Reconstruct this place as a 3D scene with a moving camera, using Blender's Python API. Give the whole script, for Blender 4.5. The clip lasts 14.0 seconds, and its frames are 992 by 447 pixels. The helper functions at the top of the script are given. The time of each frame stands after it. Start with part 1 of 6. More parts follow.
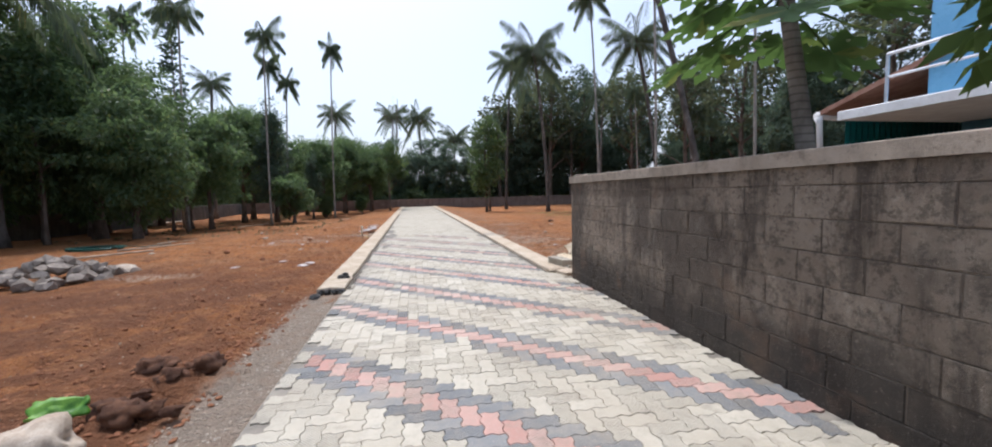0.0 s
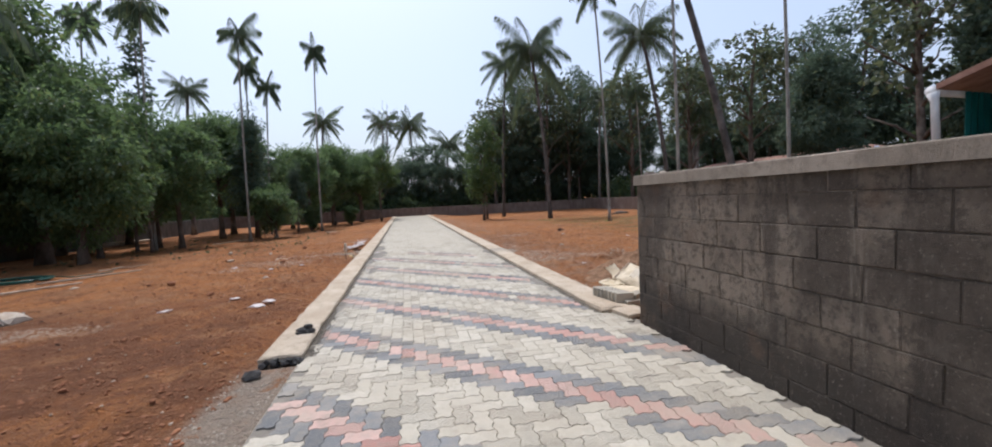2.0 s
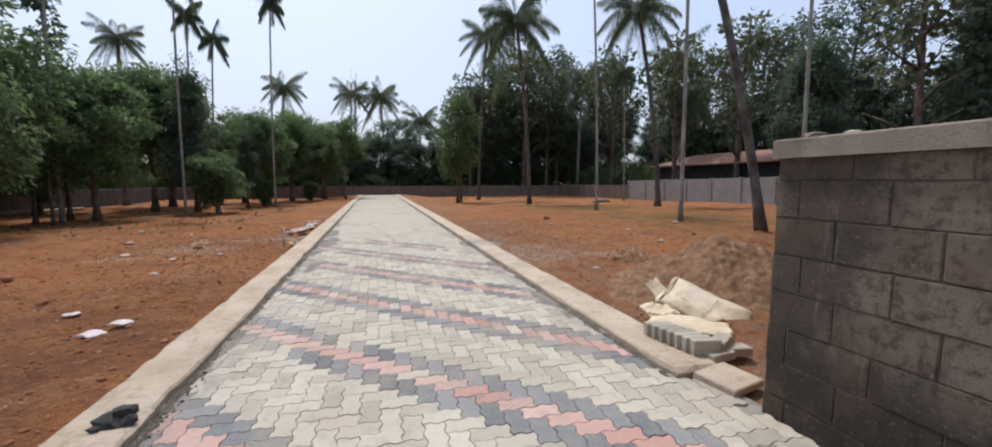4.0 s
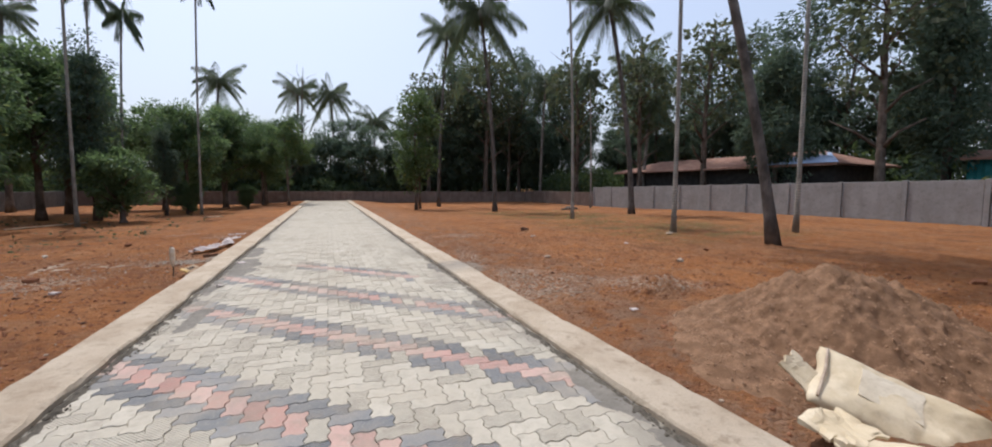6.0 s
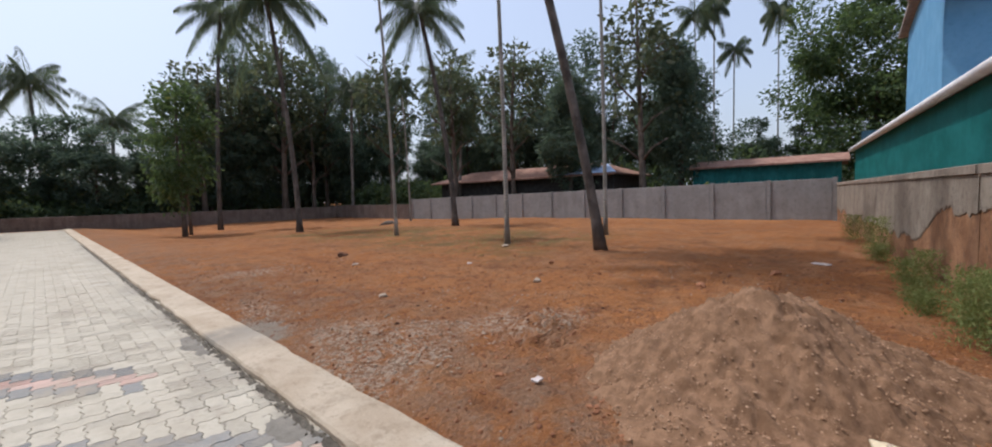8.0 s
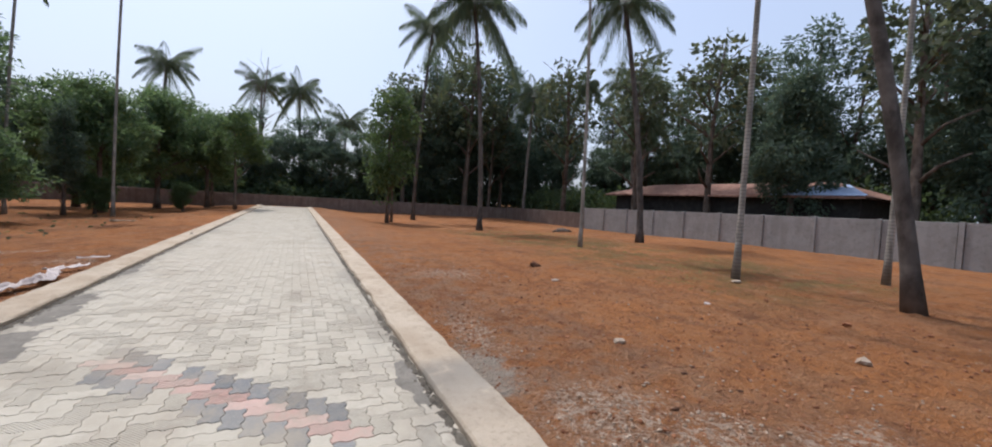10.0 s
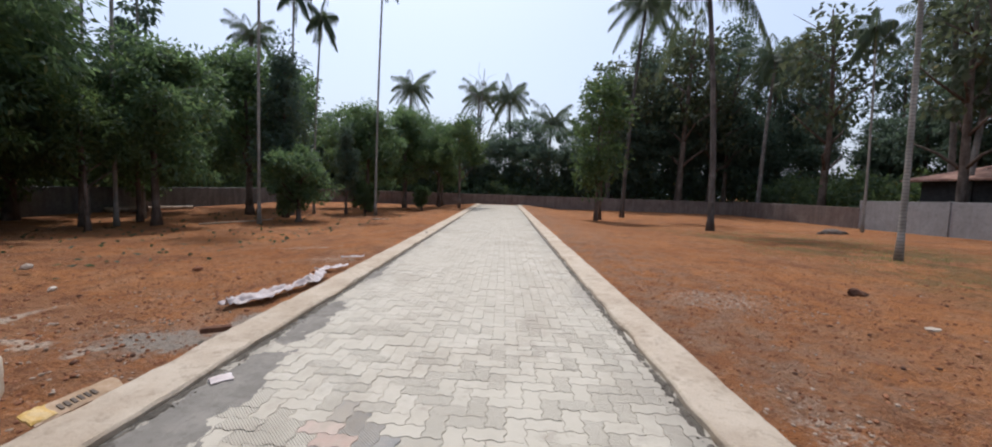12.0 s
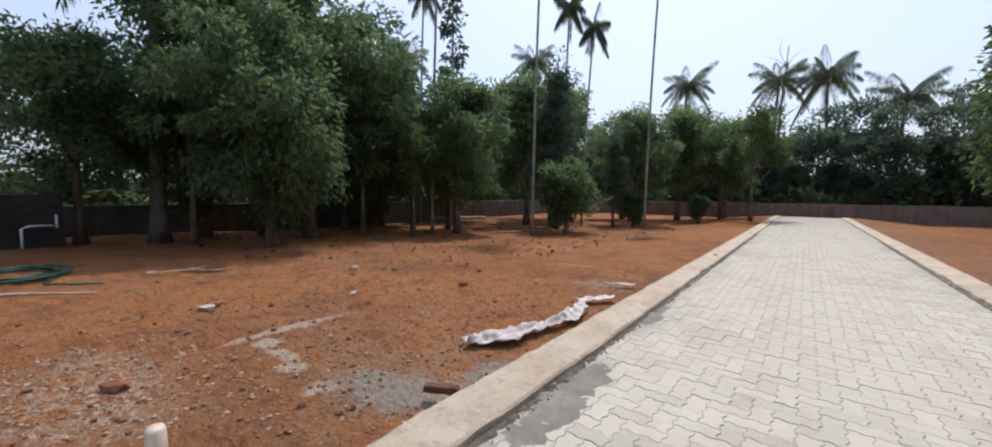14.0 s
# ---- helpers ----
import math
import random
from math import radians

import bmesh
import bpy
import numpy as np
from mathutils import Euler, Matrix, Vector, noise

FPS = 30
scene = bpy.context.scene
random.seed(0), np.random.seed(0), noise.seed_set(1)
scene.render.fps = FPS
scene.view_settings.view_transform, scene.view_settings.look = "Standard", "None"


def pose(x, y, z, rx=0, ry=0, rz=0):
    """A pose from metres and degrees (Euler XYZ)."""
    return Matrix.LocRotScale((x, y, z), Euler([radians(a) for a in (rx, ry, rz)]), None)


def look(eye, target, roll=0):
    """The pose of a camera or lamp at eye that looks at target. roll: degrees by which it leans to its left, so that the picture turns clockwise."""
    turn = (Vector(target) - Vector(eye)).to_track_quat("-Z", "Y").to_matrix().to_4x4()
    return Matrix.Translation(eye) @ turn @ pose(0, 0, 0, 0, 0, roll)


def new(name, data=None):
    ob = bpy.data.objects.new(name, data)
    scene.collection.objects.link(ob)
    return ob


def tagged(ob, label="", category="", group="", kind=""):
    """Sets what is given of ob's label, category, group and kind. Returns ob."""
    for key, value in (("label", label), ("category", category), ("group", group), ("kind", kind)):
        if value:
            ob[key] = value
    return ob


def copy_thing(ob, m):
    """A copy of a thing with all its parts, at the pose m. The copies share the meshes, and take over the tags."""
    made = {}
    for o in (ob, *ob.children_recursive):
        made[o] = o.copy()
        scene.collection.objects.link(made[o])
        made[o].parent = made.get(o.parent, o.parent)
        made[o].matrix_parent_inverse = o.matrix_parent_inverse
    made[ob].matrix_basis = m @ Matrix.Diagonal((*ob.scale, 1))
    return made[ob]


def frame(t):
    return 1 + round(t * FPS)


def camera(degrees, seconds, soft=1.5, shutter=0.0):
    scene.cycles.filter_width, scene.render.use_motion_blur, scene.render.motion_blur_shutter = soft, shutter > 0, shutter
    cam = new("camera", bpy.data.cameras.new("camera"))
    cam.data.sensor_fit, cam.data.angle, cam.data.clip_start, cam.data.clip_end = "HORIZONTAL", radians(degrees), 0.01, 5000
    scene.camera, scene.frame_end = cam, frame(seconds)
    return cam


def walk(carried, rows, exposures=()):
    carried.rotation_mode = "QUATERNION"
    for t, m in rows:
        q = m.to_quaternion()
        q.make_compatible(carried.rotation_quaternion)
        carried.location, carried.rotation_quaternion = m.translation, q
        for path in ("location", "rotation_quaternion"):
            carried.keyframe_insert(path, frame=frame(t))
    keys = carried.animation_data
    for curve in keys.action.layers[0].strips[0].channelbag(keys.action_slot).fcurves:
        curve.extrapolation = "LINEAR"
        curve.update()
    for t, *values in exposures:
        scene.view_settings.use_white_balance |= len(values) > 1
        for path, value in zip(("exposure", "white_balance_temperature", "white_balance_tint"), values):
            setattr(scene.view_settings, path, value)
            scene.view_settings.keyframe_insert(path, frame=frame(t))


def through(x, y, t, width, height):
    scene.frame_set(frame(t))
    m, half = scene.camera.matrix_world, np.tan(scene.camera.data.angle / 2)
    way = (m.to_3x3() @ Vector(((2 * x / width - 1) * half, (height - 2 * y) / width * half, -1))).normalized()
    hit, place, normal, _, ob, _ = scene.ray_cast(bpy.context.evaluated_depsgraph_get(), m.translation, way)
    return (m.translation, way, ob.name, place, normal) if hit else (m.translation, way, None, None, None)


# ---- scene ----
cam = camera(101.7, 14.0, 1.9)
PATH = [
    (0, (0.192, 0.772, 1.316), (0.59, 2.727, 1.166), -1.4),
    (0.5, (0.175, 1.297, 1.328), (0.571, 3.255, 1.235), -0.2),
    (1, (0.179, 1.807, 1.336), (0.612, 3.754, 1.186), -2.5),
    (1.5, (0.18, 2.298, 1.353), (0.481, 4.272, 1.227), -1.2),
    (2, (0.2, 2.778, 1.366), (0.632, 4.728, 1.246), -2.8),
    (2.5, (0.239, 3.291, 1.354), (0.579, 5.261, 1.273), -0.2),
    (3, (0.275, 3.797, 1.323), (0.804, 5.718, 1.148), -0.1),
    (3.2, (0.352, 3.979, 1.333), (0.92, 5.884, 1.119), -0.5),
    (5.3, (0.47, 6.337, 1.269), (1.06, 8.239, 1.082), 1.4),
    (5.5, (0.493, 6.513, 1.267), (1.148, 8.391, 1.06), 1.3),
    (6, (0.666, 6.945, 1.274), (1.435, 8.783, 1.098), 0.3),
    (6.5, (0.76, 7.31, 1.274), (1.865, 8.966, 1.083), 0.6),
    (7, (1.046, 7.703, 1.266), (2.5, 9.073, 1.15), -1.5),
    (7.2, (1.152, 7.862, 1.28), (2.666, 9.162, 1.157), -1.8),
    (9.3, (1.425, 9.731, 1.342), (2.578, 11.354, 1.154), 0.3),
    (9.5, (1.46, 9.925, 1.334), (2.476, 11.638, 1.152), 0.9),
    (10, (1.42, 10.384, 1.332), (2.314, 12.171, 1.23), 3.5),
    (10.5, (1.41, 10.776, 1.342), (2.161, 12.625, 1.203), 1.0),
    (11, (1.325, 11.297, 1.315), (1.757, 13.243, 1.152), 1.6),
    (11.5, (1.239, 11.707, 1.312), (1.567, 13.669, 1.1), 0.2),
    (12, (1.139, 12.139, 1.316), (1.107, 14.131, 1.148), 1.9),
    (12.5, (0.962, 12.579, 1.29), (0.748, 14.563, 1.16), 0.9),
    (13, (0.851, 12.937, 1.281), (0.136, 14.796, 1.106), 1.3),
    (13.5, (0.657, 13.328, 1.275), (-0.388, 15.027, 1.128), 2.3),
    (14, (0.508, 13.68, 1.287), (-0.705, 15.264, 1.143), 0.6),
]
walk(cam, [(t, look(eye, target, roll)) for t, eye, target, roll in PATH], [(0.0, 0.46, 5590.0, 12.8), (1.5, 0.30, 5610.0, 12.8), (3.0, 0.17, 5690.0, 13.0), (6.5, 0.17, 5780.0, 13.0), (11.5, 0.17, 5640.0, 13.6), (14.0, 0.27, 5630.0, 13.8)])

# ---- world and sun ----
SUN_TO = Vector((-0.13, 0.47, 1.0)).normalized()
world = bpy.data.worlds.new("world")
scene.world = world
world.use_nodes = True
wn, wl = world.node_tree.nodes, world.node_tree.links
sky = wn.new("ShaderNodeTexSky")
sky.sky_type = "NISHITA"
sky.sun_disc = False
sky.sun_elevation = math.asin(SUN_TO.z)
sky.sun_rotation = math.atan2(SUN_TO.x, SUN_TO.y)
sky.air_density, sky.dust_density, sky.ozone_density = 1.3, 5.0, 1.0
wn["Background"].inputs["Strength"].default_value = 0.15
haze = wn.new("ShaderNodeMix")
haze.data_type = "RGBA"
haze.inputs[0].default_value = 0.48
haze.inputs[7].default_value = (4.75, 4.95, 5.3, 1)
wl.new(sky.outputs["Color"], haze.inputs[6])
wl.new(haze.outputs[2], wn["Background"].inputs["Color"])

sun = new("sun", bpy.data.lights.new("sun", "SUN"))
sun.data.energy, sun.data.angle, sun.data.color = 2.45, radians(1.2), (1.0, 0.95, 0.87)
sun.matrix_world = look(SUN_TO * 60, (0, 0, 0))


# ---- materials ----
class Mat:
    """A node material with a few shorthands."""

    def __init__(self, name, rough=0.8, metal=0.0, spec=0.3):
        self.m = bpy.data.materials.new(name)
        self.m.use_nodes = True
        self.n, self.l = self.m.node_tree.nodes, self.m.node_tree.links
        self.b = self.n["Principled BSDF"]
        self.b.inputs["Roughness"].default_value = rough
        self.b.inputs["Metallic"].default_value = metal
        self.b.inputs["Specular IOR Level"].default_value = spec
        self.geo = None

    def node(self, kind, **inputs):
        nd = self.n.new("ShaderNode" + kind)
        for k, v in inputs.items():
            self.feed(nd.inputs[k.replace("_", " ")], v)
        return nd

    def feed(self, socket, v):
        if isinstance(v, bpy.types.NodeSocket):
            self.l.new(v, socket)
        elif isinstance(v, tuple) and len(v) == 3 and socket.type == "RGBA":
            socket.default_value = (*v, 1)
        else:
            socket.default_value = v

    def pos(self):
        if not self.geo:
            self.geo = self.node("NewGeometry")
        return self.geo.outputs["Position"]

    def island(self):
        self.pos()
        return self.geo.outputs["Random Per Island"]

    def noise(self, scale, detail=4.0, rough=0.6, vec=None, stretch=None):
        vec = vec or self.pos()
        if stretch:
            mp = self.node("Mapping", Vector=vec)
            mp.inputs["Scale"].default_value = stretch
            vec = mp.outputs["Vector"]
        nd = self.node("TexNoise", Vector=vec, Scale=scale, Detail=detail, Roughness=rough)
        return nd.outputs["Fac"]

    def math(self, op, a, b=0.0, clamp=False):
        nd = self.n.new("ShaderNodeMath")
        nd.operation, nd.use_clamp = op, clamp
        self.feed(nd.inputs[0], a)
        self.feed(nd.inputs[1], b)
        return nd.outputs[0]

    def step(self, v, lo, hi, a=0.0, b=1.0):
        nd = self.node("MapRange", Value=v)
        nd.interpolation_type = "SMOOTHSTEP"
        for k, x in (("From Min", lo), ("From Max", hi), ("To Min", a), ("To Max", b)):
            nd.inputs[k].default_value = x
        return nd.outputs["Result"]

    def mix(self, f, a, b, kind="MIX"):
        nd = self.n.new("ShaderNodeMix")
        nd.data_type, nd.blend_type = "RGBA", kind
        self.feed(nd.inputs[0], f)
        self.feed(nd.inputs[6], a)
        self.feed(nd.inputs[7], b)
        return nd.outputs[2]

    def axis(self, i):
        nd = self.node("SeparateXYZ", Vector=self.pos())
        return nd.outputs[i]

    def color(self, c):
        self.feed(self.b.inputs["Base Color"], c)
        return self

    def bump(self, h, strength=0.5, dist=0.02):
        nd = self.node("Bump", Height=h)
        nd.inputs["Strength"].default_value = strength
        nd.inputs["Distance"].default_value = dist
        self.l.new(nd.outputs["Normal"], self.b.inputs["Normal"])
        return self

    def translucent(self, c, fac):
        out = self.n["Material Output"]
        tr = self.node("BsdfTranslucent", Color=c)
        mx = self.n.new("ShaderNodeMixShader")
        mx.inputs[0].default_value = fac
        self.l.new(self.b.outputs[0], mx.inputs[1])
        self.l.new(tr.outputs[0], mx.inputs[2])
        self.l.new(mx.outputs[0], out.inputs[0])
        return self


def soil_material():
    m = Mat("red_laterite_soil", 0.95, spec=0.1)
    big, mid, fine = m.noise(0.22, 3), m.noise(1.7, 5, 0.65), m.noise(26, 5, 0.7)
    c = m.mix(m.step(big, 0.35, 0.65), (0.335, 0.13, 0.043), (0.46, 0.188, 0.063))
    c = m.mix(m.step(m.noise(0.35, 6, 0.7), 0.47, 0.62, 0, 0.5), c, (0.25, 0.125, 0.066))
    c = m.mix(m.step(mid, 0.42, 0.72, 0, 0.75), c, (0.39, 0.205, 0.10))
    c = m.mix(m.step(m.noise(0.9, 6, 0.7), 0.52, 0.68, 0, 0.7), c, (0.19, 0.088, 0.043))
    c = m.mix(m.step(fine, 0.5, 0.75, 0, 0.5), c, (0.45, 0.255, 0.13))
    c = m.mix(m.step(m.noise(11, 6, 0.75), 0.52, 0.66, 0, 0.6), c, (0.19, 0.085, 0.043))
    c = m.mix(m.step(m.noise(38, 4, 0.8), 0.63, 0.70, 0, 0.6), c, (0.50, 0.40, 0.32))
    # moist darker soil on the left, before the kerb begins
    damp = m.math("MULTIPLY", m.step(m.axis(0), -1.6, -0.8, 1, 0), m.step(m.axis(1), 7.5, 11.5, 1, 0))
    c = m.mix(m.math("MULTIPLY", damp, m.step(m.noise(0.9, 7, 0.75), 0.36, 0.56, 0.1, 0.95)), c, m.mix(fine, (0.125, 0.053, 0.026), (0.25, 0.115, 0.06)))
    # old wheel ruts and rain-washed streaks
    rut = m.step(m.noise(1.3, 6, 0.7, stretch=(1.0, 0.28, 1)), 0.53, 0.68, 0, 0.55)
    c = m.mix(rut, c, (0.22, 0.10, 0.05))
    c = m.mix(m.step(m.noise(4.6, 8, 0.8), 0.50, 0.62, 0, 0.55), c, (0.17, 0.075, 0.036))
    c = m.mix(m.step(m.noise(6.3, 8, 0.8), 0.57, 0.68, 0, 0.6), c, (0.54, 0.31, 0.175))
    # washed-out cement grit beside the kerbs and on the unpaved shoulder
    x, y = m.axis(0), m.axis(1)
    right = m.math("MULTIPLY", m.step(x, 2.6, 3.0), m.step(x, 3.2, 5.6, 1, 0))
    left = m.math("MULTIPLY", m.step(x, -1.4, -1.0), m.step(y, 5.6, 7.2, 1, 0))
    left = m.math("MULTIPLY", left, 2.4)
    patch = m.math("MULTIPLY", m.step(x, -3.4, -2.0), m.step(x, -1.4, -1.0, 1, 0))
    patch = m.math("MULTIPLY", patch, m.math("MULTIPLY", m.step(y, 14.3, 15.2), m.step(y, 15.6, 16.8, 1, 0)))
    grit = m.math("ADD", m.math("ADD", right, left), patch)
    grit = m.math("MULTIPLY", grit, m.step(m.noise(2.6, 6, 0.7), 0.40, 0.60), True)
    c = m.mix(m.math("MULTIPLY", grit, 0.55), c, m.mix(m.step(m.noise(30, 4, 0.8), 0.4, 0.62), (0.23, 0.145, 0.088), (0.37, 0.265, 0.185)))
    c = m.mix(m.math("MULTIPLY", m.math("MULTIPLY", left, m.step(m.noise(3.0, 6, 0.7), 0.30, 0.52), True), 0.8), c, m.mix(fine, (0.27, 0.22, 0.165), (0.46, 0.39, 0.30)))
    # spills on the soil: lime streaks, patches of pale chips, cement washed out beside the kerbs
    rag = m.math("MULTIPLY", m.math("SUBTRACT", m.noise(6, 6, 0.75), 0.5), 3.4)

    def spills(spots, ragged=1.0):
        total = None
        for sx, sy, rx, ry, shear in spots:
            dy = m.math("SUBTRACT", y, sy)
            dx = m.math("ADD", m.math("SUBTRACT", x, sx), m.math("MULTIPLY", dy, shear))
            q = m.math("ADD", m.math("POWER", m.math("ABSOLUTE", m.math("DIVIDE", dx, rx)), 2.0), m.math("POWER", m.math("ABSOLUTE", m.math("DIVIDE", dy, ry)), 2.0))
            q = m.step(m.math("ADD", q, m.math("MULTIPLY", rag, ragged)), 0.1, 1.1, 1.0, 0.0)
            total = q if total is None else m.math("MAXIMUM", total, q)
        return total

    cement = spills(((-1.62, 15.35, 0.50, 0.34, -0.5), (2.85, 13.3, 0.30, 0.55, 0.0), (-1.3, 15.9, 0.2, 0.4, 0.0)))
    c = m.mix(m.math("MULTIPLY", cement, 0.85), c, m.mix(fine, (0.27, 0.23, 0.175), (0.44, 0.39, 0.31)))
    chips = spills(((3.0, 11.5, 0.5, 0.7, 0), (3.4, 12.4, 0.6, 0.5, 0), (3.3, 11.4, 0.65, 0.40, 0), (3.8, 11.9, 0.5, 0.35, 0), (4.5, 11.5, 0.6, 0.35, 0), (-3.1, 14.1, 1.0, 0.5, 0), (3.9, 17.3, 0.7, 0.5, 0), (3.15, 14.2, 0.25, 0.6, 0),
                    (-1.85, 19.3, 0.5, 0.5, 0), (-3.9, 13.2, 0.5, 0.3, 0), (-3.2, 21.0, 0.9, 0.2, 0), (-4.2, 8.7, 0.8, 0.35, 0), (4.8, 10.9, 0.8, 0.35, 0)))
    c = m.mix(m.math("MULTIPLY", chips, m.step(m.noise(15, 6, 0.8), 0.44, 0.60, 0.0, 0.85)), c, (0.52, 0.40, 0.29))
    rag = m.math("MULTIPLY", m.math("SUBTRACT", m.noise(17, 6, 0.75), 0.5), 3.4)
    lime = spills(((-3.43, 15.5, 0.085, 0.72, 0.12), (-3.15, 15.2, 0.15, 0.15, 0), (-2.44, 15.08, 0.15, 0.12, 0), (-2.0, 15.03, 0.13, 0.12, 0), (-2.75, 15.15, 0.3, 0.10, 0)), 0.55)
    c = m.mix(m.math("MULTIPLY", lime, 0.7), c, (0.60, 0.49, 0.36))
    # crumbs and chips too small to stand out singly
    c = m.mix(m.step(m.noise(64, 3, 0.8), 0.57, 0.64, 0, 0.65), c, (0.12, 0.055, 0.028))
    c = m.mix(m.step(m.noise(52, 3, 0.8, stretch=(1.3, 0.8, 1)), 0.645, 0.69, 0, 0.7), c, (0.54, 0.40, 0.27))
    # thin grass under the palms, tinted dark to hold the palms' shade as well
    gx = m.math("MULTIPLY", m.step(x, 6.5, 9.0), m.step(x, 12.5, 16.0, 1, 0))
    gy = m.math("MULTIPLY", m.step(y, 13.0, 15.0), m.step(y, 26.0, 33.0, 1, 0))
    g = m.math("MULTIPLY", m.math("MULTIPLY", gx, gy), m.step(m.noise(0.55, 6, 0.75), 0.42, 0.60))
    c = m.mix(m.math("MULTIPLY", g, 0.75), c, m.mix(fine, (0.13, 0.10, 0.04), (0.20, 0.15, 0.06)))
    m.color(c)
    h = m.math("ADD", m.math("MULTIPLY", m.noise(9, 6, 0.7), 1.0), m.math("MULTIPLY", fine, 0.5))
    h = m.math("ADD", h, m.math("MULTIPLY", m.noise(3.2, 5, 0.7), 1.2))
    return m.bump(h, 1.0, 0.115).m


def paver_material(name, a, b, dusty):
    m = Mat(name, 0.85, spec=0.25)
    info = m.node("ObjectInfo")
    r = m.math("FRACT", m.math("ADD", info.outputs["Random"], m.island()))
    r2 = m.math("FRACT", m.math("MULTIPLY", r, 7.31))
    c = m.mix(r, a, b)
    c = m.mix(m.step(m.noise(14, 5, 0.7), 0.4, 0.75, 0, 0.45), c, (0.31, 0.275, 0.225))
    c = m.mix(m.step(m.noise(1.1, 5, 0.65), 0.44, 0.66, 0, 0.55), c, (0.40, 0.335, 0.245))
    c = m.mix(m.step(m.noise(3.4, 6, 0.75), 0.53, 0.68, 0, 0.5), c, (0.24, 0.20, 0.15))
    c = m.mix(m.step(m.noise(90, 2, 0.6), 0.55, 0.75, 0, 0.35), c, (0.58, 0.53, 0.45))
    # cement dust that lies over the far part of the road
    y = m.axis(1)
    d = m.math("MULTIPLY", m.step(y, 8.0, 15.0, 0.25, 1.0), m.step(m.noise(0.8, 5, 0.6), 0.30, 0.62, 0.25, 1.0))
    c = m.mix(m.math("MULTIPLY", m.step(y, 9.0, 13.0, 0.25, 1.0), m.step(m.noise(1.6, 6, 0.7, stretch=(1.0, 0.55, 1)), 0.47, 0.62, 0, 0.75)), c, (0.33, 0.275, 0.20))
    c = m.mix(m.math("MULTIPLY", d, dusty), c, (0.465, 0.412, 0.315))
    c = m.mix(m.step(m.noise(2.3, 7, 0.78), 0.55, 0.68, 0, 0.5), c, (0.27, 0.225, 0.165))
    # cement slurry washed over the blocks beside both kerbs
    x = m.axis(0)
    e = m.math("MAXIMUM", m.step(x, -0.75, -0.35, 1, 0), m.math("MULTIPLY", m.step(x, 1.85, 2.3), m.step(y, 6.0, 7.5)))
    e = m.math("MULTIPLY", m.math("MULTIPLY", e, m.step(y, 6.0, 8.0, 0.3, 1.0)), m.step(m.noise(1.5, 6, 0.7, stretch=(1, 0.5, 1)), 0.40, 0.62))
    c = m.mix(m.math("MULTIPLY", e, 0.6), c, (0.265, 0.235, 0.185))
    wave = m.node("TexWave", Vector=m.pos(), Scale=34.0, Distortion=0.0)
    wave.bands_direction = "DIAGONAL"
    ribs = m.math("MULTIPLY", wave.outputs["Fac"], m.step(r2, 0.62, 0.64))
    ribs = m.math("MULTIPLY", ribs, m.step(y, 15, 19, 1.0, 0.0))
    # groove shade is drawn into the colour besides the bump
    c = m.mix(m.math("MULTIPLY", ribs, 0.15), c, tuple(v * 0.45 for v in a))
    m.color(c)
    h = m.math("SUBTRACT", m.math("MULTIPLY", m.noise(120, 3, 0.7), 0.8), m.math("MULTIPLY", ribs, 1.3))
    return m.bump(h, 0.7, 0.005).m


def concrete_material(name, a, b, stain, streak=0.0, scale=1.0, rough=0.9, bump=0.5, wet=None):
    m = Mat(name, rough, spec=0.2)
    c = m.mix(m.step(m.noise(1.3 * scale, 5, 0.65), 0.35, 0.68), a, b)
    c = m.mix(m.step(m.noise(7 * scale, 6, 0.75), 0.48, 0.70, 0, 0.7), c, stain)
    c = m.mix(m.step(m.noise(70 * scale, 3, 0.7), 0.5, 0.78, 0, 0.4), c, tuple(min(1, v * 1.7) for v in a))
    c = m.mix(m.step(m.noise(42 * scale, 4, 0.8), 0.58, 0.68, 0, 0.55), c, tuple(v * 0.8 for v in stain))
    if streak:
        s = m.noise(3.0, 5, 0.6, stretch=(1, 1, 0.13))
        c = m.mix(m.step(s, 0.44, 0.62, 0, streak), c, stain)
    if wet:
        # a stretch between two places along y that was smeared with fresh cement
        w = m.math("MULTIPLY", m.step(m.axis(1), wet[0], wet[0] + 1.0), m.step(m.axis(1), wet[1] - 0.3, wet[1], 1, 0))
        w = m.math("MULTIPLY", m.math("MULTIPLY", w, m.step(m.axis(0), 1.5, 2.0)), m.step(m.noise(1.8, 5, 0.65), 0.36, 0.52))
        c = m.mix(m.math("MULTIPLY", w, 0.8), c, (0.27, 0.24, 0.195))
    m.color(c)
    h = m.math("ADD", m.noise(30 * scale, 6, 0.75), m.math("MULTIPLY", m.noise(140 * scale, 3, 0.7), 0.4))
    return m.bump(h, bump, 0.012).m


